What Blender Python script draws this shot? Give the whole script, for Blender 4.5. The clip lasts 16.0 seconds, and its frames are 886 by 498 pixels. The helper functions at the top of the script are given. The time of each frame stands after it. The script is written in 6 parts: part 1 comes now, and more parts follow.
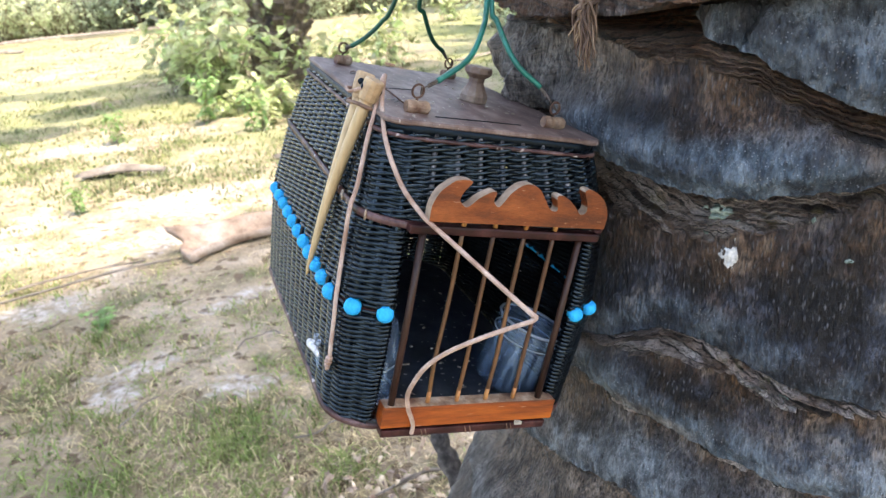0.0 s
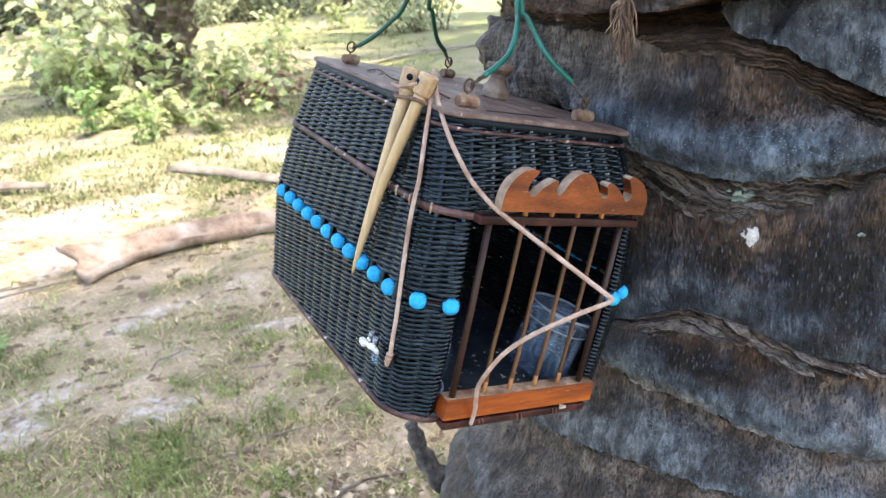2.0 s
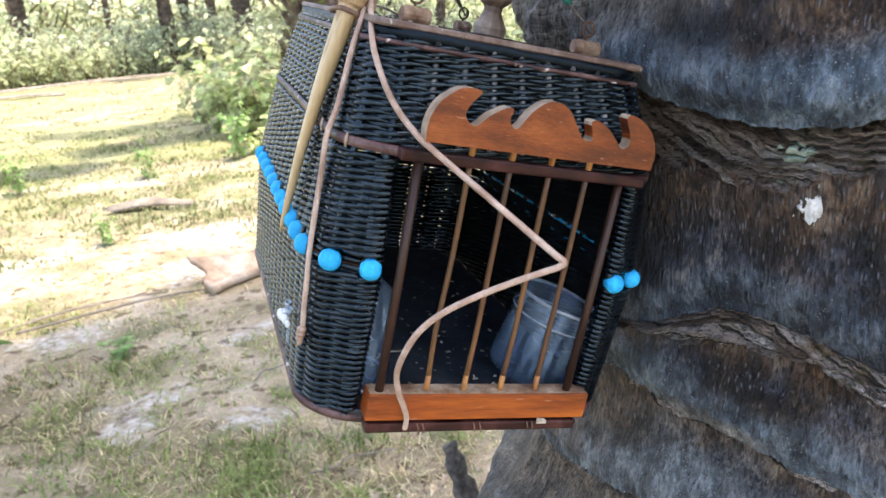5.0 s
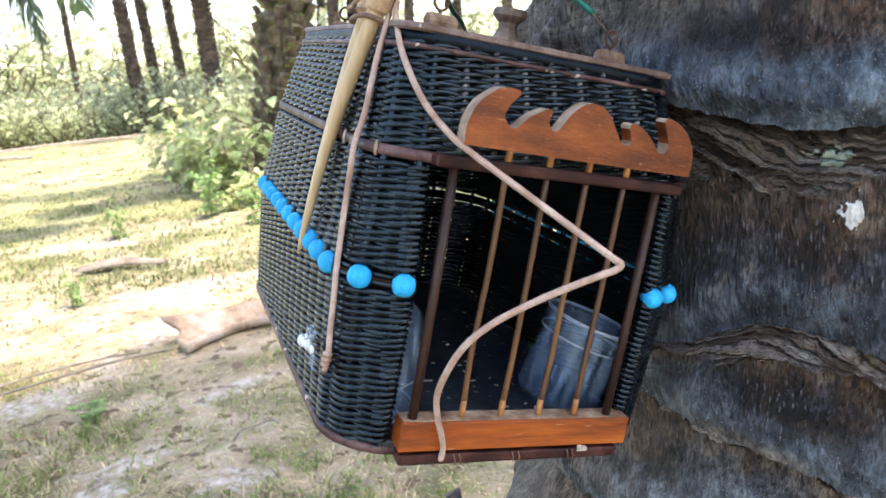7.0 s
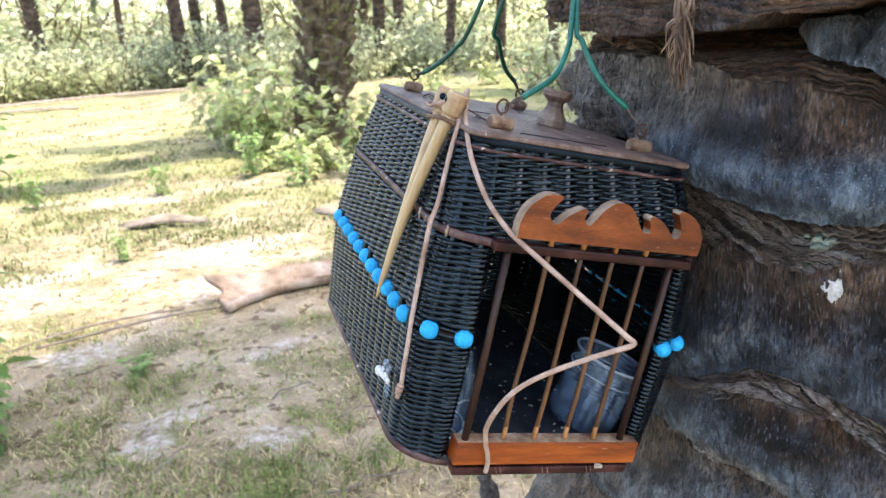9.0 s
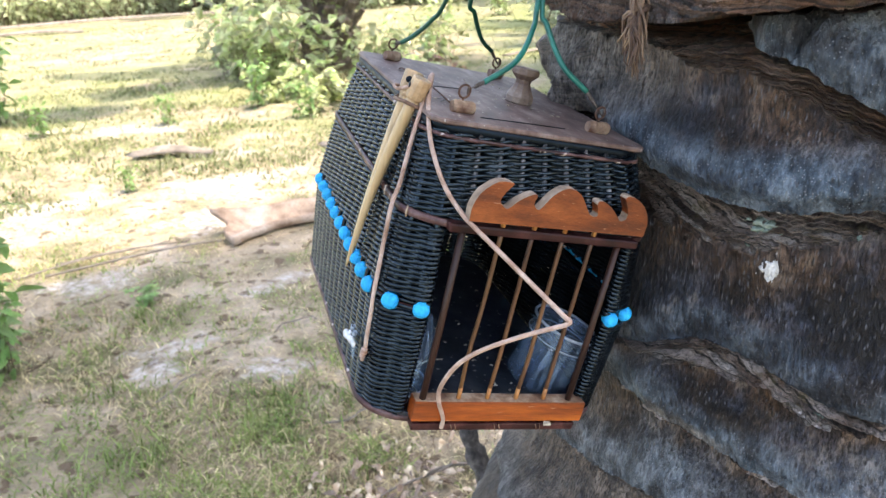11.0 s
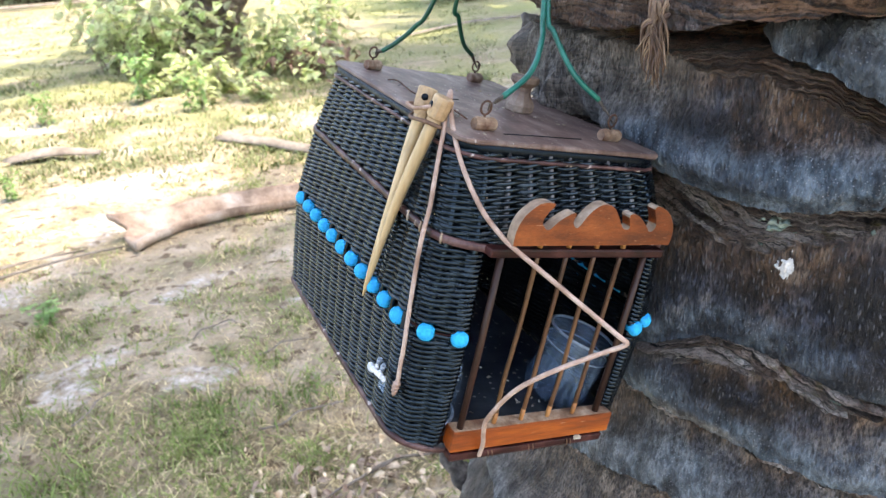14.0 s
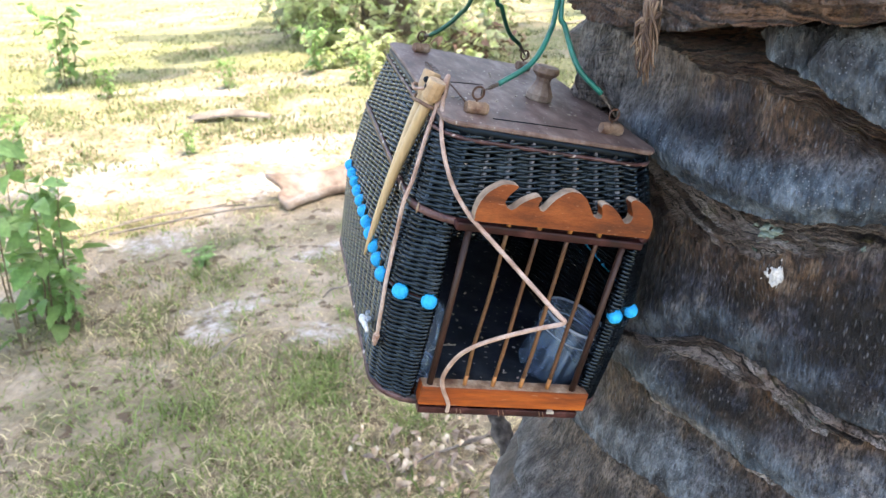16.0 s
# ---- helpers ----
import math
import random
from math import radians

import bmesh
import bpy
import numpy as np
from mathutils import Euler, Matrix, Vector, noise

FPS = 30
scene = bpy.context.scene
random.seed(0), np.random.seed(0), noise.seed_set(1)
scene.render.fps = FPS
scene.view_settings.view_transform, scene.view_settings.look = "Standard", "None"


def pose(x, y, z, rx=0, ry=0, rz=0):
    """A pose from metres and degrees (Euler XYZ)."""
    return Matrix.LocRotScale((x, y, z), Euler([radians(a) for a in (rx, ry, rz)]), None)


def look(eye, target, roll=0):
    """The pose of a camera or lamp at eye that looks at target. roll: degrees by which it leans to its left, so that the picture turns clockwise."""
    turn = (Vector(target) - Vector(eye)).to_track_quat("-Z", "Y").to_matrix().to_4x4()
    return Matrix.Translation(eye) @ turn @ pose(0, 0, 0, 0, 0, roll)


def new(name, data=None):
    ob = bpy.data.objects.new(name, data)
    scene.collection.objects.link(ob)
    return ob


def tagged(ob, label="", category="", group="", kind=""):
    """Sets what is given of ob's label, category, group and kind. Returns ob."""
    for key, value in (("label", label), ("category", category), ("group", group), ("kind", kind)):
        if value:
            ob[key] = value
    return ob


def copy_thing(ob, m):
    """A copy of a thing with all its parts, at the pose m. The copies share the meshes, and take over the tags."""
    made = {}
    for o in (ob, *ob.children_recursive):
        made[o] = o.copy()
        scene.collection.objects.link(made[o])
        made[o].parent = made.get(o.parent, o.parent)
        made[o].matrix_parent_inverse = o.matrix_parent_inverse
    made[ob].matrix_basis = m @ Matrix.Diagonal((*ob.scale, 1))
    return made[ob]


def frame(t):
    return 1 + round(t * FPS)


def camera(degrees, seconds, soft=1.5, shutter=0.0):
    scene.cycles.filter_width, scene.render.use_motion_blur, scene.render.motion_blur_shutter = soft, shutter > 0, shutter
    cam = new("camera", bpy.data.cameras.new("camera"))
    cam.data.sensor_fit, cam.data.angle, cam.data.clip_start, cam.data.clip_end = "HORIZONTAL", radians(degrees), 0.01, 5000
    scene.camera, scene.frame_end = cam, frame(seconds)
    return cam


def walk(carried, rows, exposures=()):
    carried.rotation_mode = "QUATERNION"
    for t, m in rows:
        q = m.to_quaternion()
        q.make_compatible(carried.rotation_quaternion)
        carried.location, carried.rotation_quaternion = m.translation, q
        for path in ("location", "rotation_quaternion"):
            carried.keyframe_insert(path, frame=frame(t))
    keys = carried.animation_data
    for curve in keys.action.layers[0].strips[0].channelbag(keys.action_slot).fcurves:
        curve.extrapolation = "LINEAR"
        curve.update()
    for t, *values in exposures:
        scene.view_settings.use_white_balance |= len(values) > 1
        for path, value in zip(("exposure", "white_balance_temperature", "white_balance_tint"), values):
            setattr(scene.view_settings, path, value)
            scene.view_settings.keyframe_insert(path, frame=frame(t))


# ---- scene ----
cam = camera(62.8, 16.0, 1.4)
PATH = [
    (0, (0.046, -0.003, 1.455), (0.007, 1.865, 0.743), -3.6),
    (0.5, (-0.023, 0.0, 1.454), (0.154, 1.855, 0.729), -3.2),
    (1, (-0.052, -0.018, 1.456), (0.175, 1.847, 0.768), -3.2),
    (1.5, (-0.065, -0.018, 1.457), (0.187, 1.839, 0.76), -3.0),
    (2, (-0.057, -0.005, 1.454), (0.192, 1.848, 0.745), -3.1),
    (2.5, (-0.009, 0.008, 1.453), (0.068, 1.87, 0.729), -2.9),
    (3, (0.042, 0.004, 1.465), (-0.109, 1.855, 0.722), -3.3),
    (3.5, (0.075, 0.006, 1.467), (-0.143, 1.838, 0.696), -2.9),
    (3.7, (0.076, 0.001, 1.464), (-0.172, 1.829, 0.692), -2.5),
    (5.8, (0.033, 0.11, 1.337), (0.006, 2.058, 0.887), -4.8),
    (6, (0.03, 0.111, 1.339), (0.002, 2.064, 0.907), -5.0),
    (6.5, (0.03, 0.102, 1.344), (0.006, 2.053, 0.904), -5.1),
    (7, (0.023, 0.085, 1.351), (-0.004, 2.031, 0.891), -4.7),
    (7.5, (0.015, 0.069, 1.357), (-0.023, 2.016, 0.898), -4.9),
    (8, (0.016, 0.055, 1.374), (-0.036, 1.998, 0.903), -4.9),
    (8.5, (0.007, 0.024, 1.39), (-0.073, 1.949, 0.855), -4.2),
    (9, (0.015, 0.013, 1.426), (-0.107, 1.932, 0.875), -2.9),
    (9.5, (0.045, 0.026, 1.442), (-0.139, 1.921, 0.829), -1.5),
    (10, (0.05, 0.029, 1.437), (-0.113, 1.898, 0.743), -2.0),
    (10.2, (0.038, 0.025, 1.44), (-0.067, 1.892, 0.731), -2.0),
    (12.3, (0.064, -0.046, 1.48), (-0.166, 1.797, 0.737), -1.7),
    (12.5, (0.059, -0.038, 1.478), (-0.141, 1.801, 0.718), -1.8),
    (13, (0.013, -0.004, 1.475), (0.006, 1.85, 0.726), -2.8),
    (13.5, (-0.029, 0.015, 1.478), (0.081, 1.863, 0.72), -3.6),
    (14, (-0.032, 0.021, 1.48), (0.089, 1.859, 0.702), -2.9),
    (14.5, (-0.011, 0.017, 1.481), (0.025, 1.848, 0.677), -2.2),
    (15, (0.022, -0.001, 1.482), (-0.091, 1.823, 0.67), -1.3),
    (15.5, (0.059, -0.014, 1.48), (-0.154, 1.799, 0.662), -1.6),
    (16, (0.077, -0.019, 1.484), (-0.214, 1.79, 0.683), -1.6),
]
cam.data.dof.use_dof, cam.data.dof.focus_distance, cam.data.dof.aperture_fstop = True, 0.48, 18.5
walk(cam, [(t, look(eye, target, roll)) for t, eye, target, roll in PATH],
     [(0.0, 2.58), (0.5, 2.54), (1.0, 2.60), (2.0, 2.62), (2.6, 2.66), (3.0, 2.56), (3.7, 2.58), (6.0, 2.54), (8.5, 2.56), (9.0, 2.48), (9.5, 2.38), (10.2, 2.46), (12.3, 2.62), (14.0, 2.64), (16.0, 2.70)])

# ---- light ----
SUN_ELEVATION, SUN_AZIMUTH = 75.0, 8.0   # degrees; azimuth counted from +x towards +y
world = bpy.data.worlds.new("world")
scene.world = world
world.use_nodes = True
wn = world.node_tree.nodes
sky = wn.new("ShaderNodeTexSky")
sky.sky_type, sky.sun_disc = "NISHITA", False
sky.sun_elevation, sky.sun_rotation = radians(SUN_ELEVATION), radians(90 - SUN_AZIMUTH)
sky.air_density, sky.dust_density = 1.0, 2.0
wn["Background"].inputs["Strength"].default_value = 0.15
world.node_tree.links.new(sky.outputs[0], wn["Background"].inputs["Color"])
sun = new("sun", bpy.data.lights.new("sun", "SUN"))
sun.data.energy, sun.data.angle, sun.data.color = 1.8, radians(0.6), (1.0, 0.94, 0.84)
sun_way = Vector((math.cos(radians(SUN_ELEVATION)) * math.cos(radians(SUN_AZIMUTH)),
                  math.cos(radians(SUN_ELEVATION)) * math.sin(radians(SUN_AZIMUTH)), math.sin(radians(SUN_ELEVATION))))
sun.matrix_world = look(sun_way * 30, (0, 0, 0))
scene.view_settings.exposure = 2.72
scene.view_settings.use_white_balance = True
scene.view_settings.white_balance_temperature, scene.view_settings.white_balance_tint = 7500, 15


# ---- materials ----
def surface(name, colours, scale=20.0, rough=0.6, bump=0.3, fine=200.0, stretch=(1, 1, 1), metal=0.0, depth=0.001,
            jitter=0.0, island=0.0, clear=0.0, shine=0.5, sheen=None, glow=0.0, spots=None, space="Object", patch=0.5):
    """Node material: two or three colours mixed by coarse and fine noise, with a fine bump. jitter: brightness by object,
    island: by loose piece. glow: share of light let through from behind. spots: (colour, scale, threshold) for specks."""
    m = bpy.data.materials.new(name)
    m.use_nodes = True
    nt, n = m.node_tree, m.node_tree.nodes
    bsdf = n["Principled BSDF"]
    tc, mp = n.new("ShaderNodeTexCoord"), n.new("ShaderNodeMapping")
    mp.inputs["Scale"].default_value = stretch
    nt.links.new(tc.outputs[space], mp.inputs[0])

    def noise_of(s, detail=5.0, rgh=0.6):
        t = n.new("ShaderNodeTexNoise")
        t.inputs["Scale"].default_value, t.inputs["Detail"].default_value, t.inputs["Roughness"].default_value = s, detail, rgh
        nt.links.new(mp.outputs[0], t.inputs["Vector"])
        return t.outputs[0]

    def ramp(fac, cols, lo=0.35, hi=0.65):
        r = n.new("ShaderNodeValToRGB")
        e = r.color_ramp.elements
        while len(e) < len(cols):
            e.new(0.5)
        for k, c in enumerate(cols):
            e[k].position, e[k].color = lo + (hi - lo) * k / (len(cols) - 1), (*c, 1)
        nt.links.new(fac, r.inputs[0])
        return r.outputs[0]

    def mix(a, b, fac, blend="MIX"):
        x = n.new("ShaderNodeMix")
        x.data_type, x.blend_type = "RGBA", blend
        for value, socket in ((fac, x.inputs[0]), (a, x.inputs[6]), (b, x.inputs[7])):
            if isinstance(value, (int, float)):
                socket.default_value = value
            elif isinstance(value, tuple):
                socket.default_value = (*value, 1)
            else:
                nt.links.new(value, socket)
        return x.outputs[2]

    def math_of(op, a, b):
        x = n.new("ShaderNodeMath")
        x.operation = op
        for value, socket in ((a, x.inputs[0]), (b, x.inputs[1])):
            if isinstance(value, (int, float)):
                socket.default_value = value
            else:
                nt.links.new(value, socket)
        return x.outputs[0]

    coarse, grain = noise_of(scale), noise_of(fine, 3.0)
    col = ramp(coarse, colours, 0.5 - 0.3 * patch, 0.5 + 0.3 * patch)
    col = mix(col, ramp(grain, [(0.45, 0.45, 0.45), (1.0, 1.0, 1.0)], 0.3, 0.7), 0.6, "MULTIPLY")
    if spots:
        vor = n.new("ShaderNodeTexNoise")
        vor.inputs["Scale"].default_value, vor.inputs["Detail"].default_value = spots[1], 1.0
        nt.links.new(mp.outputs[0], vor.inputs["Vector"])
        col = mix(col, spots[0], ramp(vor.outputs[0], [(0, 0, 0), (1, 1, 1)], spots[2], spots[2] + 0.04))
    for amount, kind in ((jitter, "ShaderNodeObjectInfo"), (island, "ShaderNodeNewGeometry")):
        if amount:
            info = n.new(kind)
            out = info.outputs["Random"] if kind.endswith("Info") else info.outputs["Random Per Island"]
            hsv = n.new("ShaderNodeHueSaturation")
            nt.links.new(math_of("ADD", math_of("MULTIPLY", out, 2 * amount), 1 - amount), hsv.inputs["Value"])
            nt.links.new(math_of("ADD", math_of("MULTIPLY", out, 0.06 * amount), 0.5 - 0.03 * amount), hsv.inputs["Hue"])
            nt.links.new(col, hsv.inputs["Color"])
            col = hsv.outputs[0]
    nt.links.new(col, bsdf.inputs["Base Color"])
    bsdf.inputs["Metallic"].default_value = metal
    nt.links.new(math_of("ADD", math_of("MULTIPLY", grain, 0.3), rough - 0.15), bsdf.inputs["Roughness"])
    bsdf.inputs["Coat Weight"].default_value = clear
    bsdf.inputs["Specular IOR Level"].default_value = shine
    if sheen:
        bsdf.inputs["Specular Tint"].default_value = (*sheen, 1)
    b = n.new("ShaderNodeBump")
    b.inputs["Strength"].default_value, b.inputs["Distance"].default_value = bump, depth
    nt.links.new(math_of("ADD", grain, coarse), b.inputs["Height"])
    nt.links.new(b.outputs[0], bsdf.inputs["Normal"])
    if glow:
        tr, mx = n.new("ShaderNodeBsdfTranslucent"), n.new("ShaderNodeMixShader")
        nt.links.new(col, tr.inputs["Color"])
        mx.inputs[0].default_value = glow
        nt.links.new(bsdf.outputs[0], mx.inputs[1])
        nt.links.new(tr.outputs[0], mx.inputs[2])
        nt.links.new(mx.outputs[0], n["Material Output"].inputs["Surface"])
    return m


black_cane = surface("black_cane", [(0.0015, 0.0025, 0.0035), (0.005, 0.008, 0.011), (0.019, 0.027, 0.033)], 60, 0.20, 0.4, 350, depth=0.0003, jitter=0.45, shine=0.46, sheen=(0.6, 0.85, 1.0))
maroon_lath = surface("maroon_lath", [(0.012, 0.0025, 0.003), (0.034, 0.0075, 0.0075), (0.085, 0.028, 0.025)], 50, 0.42, 0.4, 500, depth=0.0004, shine=0.25)
stake_cane = surface("stake_cane", [(0.012, 0.013, 0.014), (0.06, 0.06, 0.06), (0.21, 0.205, 0.20)], 90, 0.45, 0.3, 600, depth=0.0003)
dark_lath = surface("dark_lath", [(0.017, 0.006, 0.006), (0.068, 0.026, 0.025), (0.18, 0.105, 0.095)], 50, 0.42, 0.4, 500, (1, 1, 1), depth=0.0004, shine=0.4, spots=((0.50, 0.42, 0.38), 140, 0.68))
plate_wood = surface("plate_wood", [(0.085, 0.046, 0.036), (0.155, 0.098, 0.079), (0.26, 0.195, 0.168)], 26, 0.55, 0.4, 220, (2.2, 1, 1), depth=0.0004, spots=((0.36, 0.32, 0.29), 180, 0.69))
black_edge = surface("black_edge", [(0.001, 0.002, 0.003), (0.006, 0.008, 0.012)], 80, 0.36, 0.7, 300, depth=0.0008, shine=0.22, sheen=(0.55, 0.8, 1.0))
crest_wood = surface("crest_wood", [(0.065, 0.018, 0.008), (0.21, 0.050, 0.012), (0.35, 0.100, 0.026)], 34, 0.45, 0.5, 420, (0.6, 2, 2.4), depth=0.0006, shine=0.3, spots=((0.30, 0.17, 0.11), 420, 0.73), patch=0.75)
orange_wood = surface("orange_wood", [(0.10, 0.022, 0.006), (0.30, 0.062, 0.009), (0.50, 0.125, 0.016)], 34, 0.40, 0.4, 300, (0.35, 2, 3.2), depth=0.0005, shine=0.35, spots=((0.34, 0.17, 0.10), 150, 0.72), patch=0.7)
raw_wood = surface("raw_wood", [(0.19, 0.12, 0.075), (0.34, 0.25, 0.175), (0.50, 0.42, 0.33)], 60, 0.7, 0.5, 300, depth=0.0005, patch=0.7)
brown_bar = surface("brown_bar", [(0.045, 0.018, 0.009), (0.095, 0.040, 0.016), (0.19, 0.085, 0.03)], 30, 0.45, 0.3, 400, (1, 1, 0.3), depth=0.0003, jitter=0.2)
bar_tip = surface("bar_tip", [(0.34, 0.13, 0.035), (0.5, 0.23, 0.07)], 60, 0.5, 0.3, 400, depth=0.0003)
dark_post = surface("dark_post", [(0.022, 0.010, 0.007), (0.055, 0.024, 0.016)], 40, 0.4, 0.3, 400, (1, 1, 0.3), depth=0.0003, shine=0.3)
old_block = surface("old_block", [(0.13, 0.058, 0.036), (0.26, 0.16, 0.105), (0.42, 0.32, 0.24)], 60, 0.7, 0.6, 400, depth=0.0008, jitter=0.25)
knob_wood = surface("knob_wood", [(0.12, 0.07, 0.05), (0.22, 0.15, 0.11), (0.33, 0.26, 0.2)], 50, 0.6, 0.5, 300, depth=0.0005)
horn_mat = surface("horn_mat", [(0.27, 0.16, 0.065), (0.52, 0.35, 0.165), (0.70, 0.53, 0.30)], 28, 0.38, 0.25, 260, (1, 1, 0.12), depth=0.0004)
head_mat = surface("head_mat", [(0.42, 0.27, 0.14), (0.62, 0.45, 0.26)], 60, 0.5, 0.25, 400, depth=0.0004)
cord_mat = surface("cord_mat", [(0.33, 0.2, 0.14), (0.48, 0.33, 0.26), (0.60, 0.46, 0.38)], 60, 0.7, 0.4, 900, depth=0.0003)
brown_cord = surface("brown_cord", [(0.12, 0.06, 0.035), (0.24, 0.14, 0.09)], 90, 0.6, 0.4, 900, depth=0.0003)
green_wire = surface("green_wire", [(0.002, 0.12, 0.088), (0.004, 0.20, 0.15)], 40, 0.35, 0.1, 300, depth=0.0002)
dark_green_wire = surface("dark_green_wire", [(0.002, 0.06, 0.035), (0.004, 0.11, 0.06)], 40, 0.35, 0.1, 300, depth=0.0002)
bare_wire = surface("bare_wire", [(0.10, 0.08, 0.07), (0.24, 0.21, 0.19)], 200, 0.45, 0.3, 800, metal=0.7, depth=0.0002)
rust = surface("rust", [(0.06, 0.03, 0.02), (0.16, 0.08, 0.05)], 200, 0.7, 0.5, 900, metal=0.3, depth=0.0003)
blue_bead = surface("blue_bead", [(0.0, 0.40, 0.86), (0.0, 0.50, 0.96)], 60, 0.45, 0.05, 400, depth=0.0001, jitter=0.1, shine=0.12)
red_wire = surface("red_wire", [(0.02, 0.005, 0.004), (0.05, 0.01, 0.008)], 200, 0.6, 0.2, 700, depth=0.0002, shine=0.2)
floor_mat = surface("floor_mat", [(0.010, 0.015, 0.021), (0.022, 0.031, 0.042), (0.05, 0.062, 0.075)], 40, 0.5, 0.4, 300, depth=0.0004, spots=((0.3, 0.3, 0.29), 210, 0.70))
white_bit = surface("white_bit", [(0.6, 0.62, 0.63), (0.8, 0.82, 0.83)], 80, 0.4, 0.3, 300, depth=0.0005)
chaff = surface("chaff", [(0.3, 0.25, 0.18), (0.55, 0.5, 0.42)], 200, 0.7, 0.4, 600, depth=0.0004, island=0.4)
steel_flake = surface("steel_flake", [(0.12, 0.11, 0.10), (0.32, 0.31, 0.30)], 200, 0.45, 0.3, 800, metal=0.6, depth=0.0002)


def plastic():
    """Thin clear plastic of the feeding cups, scuffed, with upright streak reflections painted in as less clear
    stripes.
    """
    m = bpy.data.materials.new("clear_plastic")
    m.use_nodes = True
    n, nt = m.node_tree.nodes, m.node_tree
    b = n["Principled BSDF"]
    b.inputs["Base Color"].default_value = (0.46, 0.64, 0.82, 1)
    b.inputs["Roughness"].default_value = 0.12
    b.inputs["Specular IOR Level"].default_value = 0.8
    tc, mp, t, r = n.new("ShaderNodeTexCoord"), n.new("ShaderNodeMapping"), n.new("ShaderNodeTexNoise"), n.new("ShaderNodeMapRange")
    mp.inputs["Scale"].default_value = (1, 1, 0.12)
    nt.links.new(tc.outputs["Object"], mp.inputs[0])
    nt.links.new(mp.outputs[0], t.inputs["Vector"])
    t.inputs["Scale"].default_value, t.inputs["Detail"].default_value = 240, 4
    r.inputs["From Min"].default_value, r.inputs["From Max"].default_value = 0.45, 0.72
    r.inputs["To Min"].default_value, r.inputs["To Max"].default_value = 0.03, 0.33
    nt.links.new(t.outputs[0], r.inputs[0])
    clear, mx = n.new("ShaderNodeBsdfTransparent"), n.new("ShaderNodeMixShader")
    clear.inputs[0].default_value = (0.90, 0.95, 1.0, 1)
    nt.links.new(r.outputs[0], mx.inputs[0])
    nt.links.new(clear.outputs[0], mx.inputs[1])
    nt.links.new(b.outputs[0], mx.inputs[2])
    nt.links.new(mx.outputs[0], n["Material Output"].inputs["Surface"])
    return m


clear_plastic = plastic()
rim_plastic = surface("rim_plastic", [(0.22, 0.28, 0.34), (0.36, 0.43, 0.50)], 60, 0.2, 0.1, 300, depth=0.0001, shine=0.8)



def ground_material():
    """Dry plantation soil: pinkish beige earth, humus and low green growth in patches, pale sand where the "sand" attribute says so."""
    m = surface("ground_mat", [(0.15, 0.165, 0.07), (0.245, 0.215, 0.13), (0.35, 0.285, 0.19), (0.43, 0.36, 0.265), (0.50, 0.445, 0.37)], 2.3, 0.9, 0.9, 42, depth=0.02, patch=0.7, spots=((0.12, 0.085, 0.05), 13, 0.61))
    nt, n = m.node_tree, m.node_tree.nodes
    b = n["Principled BSDF"]
    earth = b.inputs["Base Color"].links[0].from_socket
    at, tc, fine = n.new("ShaderNodeAttribute"), n.new("ShaderNodeTexCoord"), n.new("ShaderNodeTexNoise")
    at.attribute_name = "sand"
    fine.inputs["Scale"].default_value, fine.inputs["Detail"].default_value, fine.inputs["Roughness"].default_value = 22.0, 8.0, 0.7
    nt.links.new(tc.outputs["Object"], fine.inputs["Vector"])
    sand = n.new("ShaderNodeValToRGB")
    sand.color_ramp.elements[0].position, sand.color_ramp.elements[0].color = 0.35, (0.27, 0.235, 0.195, 1)
    sand.color_ramp.elements[1].position, sand.color_ramp.elements[1].color = 0.58, (0.43, 0.405, 0.37, 1)
    nt.links.new(fine.outputs[0], sand.inputs[0])
    where = n.new("ShaderNodeMath")
    where.operation, where.use_clamp = "MULTIPLY_ADD", True
    shift = n.new("ShaderNodeMath")
    shift.operation = "MULTIPLY_ADD"
    nt.links.new(fine.outputs[0], shift.inputs[0])
    shift.inputs[1].default_value, shift.inputs[2].default_value = 4.2, -2.75
    split = n.new("ShaderNodeSeparateColor")
    nt.links.new(at.outputs["Color"], split.inputs[0])
    turf, over = n.new("ShaderNodeValToRGB"), n.new("ShaderNodeMix")
    turf.color_ramp.elements[0].position, turf.color_ramp.elements[0].color = 0.38, (0.11, 0.155, 0.045, 1)
    turf.color_ramp.elements[1].position, turf.color_ramp.elements[1].color = 0.62, (0.285, 0.285, 0.11, 1)
    nt.links.new(fine.outputs[0], turf.inputs[0])
    over.data_type = "RGBA"
    nt.links.new(split.outputs[1], over.inputs[0])
    nt.links.new(earth, over.inputs[6])
    nt.links.new(turf.outputs[0], over.inputs[7])
    earth = over.outputs[2]
    nt.links.new(split.outputs[0], where.inputs[0])
    where.inputs[1].default_value = 1.25
    nt.links.new(shift.outputs[0], where.inputs[2])
    x = n.new("ShaderNodeMix")
    x.data_type = "RGBA"
    nt.links.new(where.outputs[0], x.inputs[0])
    nt.links.new(earth, x.inputs[6])
    nt.links.new(sand.outputs[0], x.inputs[7])
    nt.links.new(x.outputs[2], b.inputs["Base Color"])
    return m


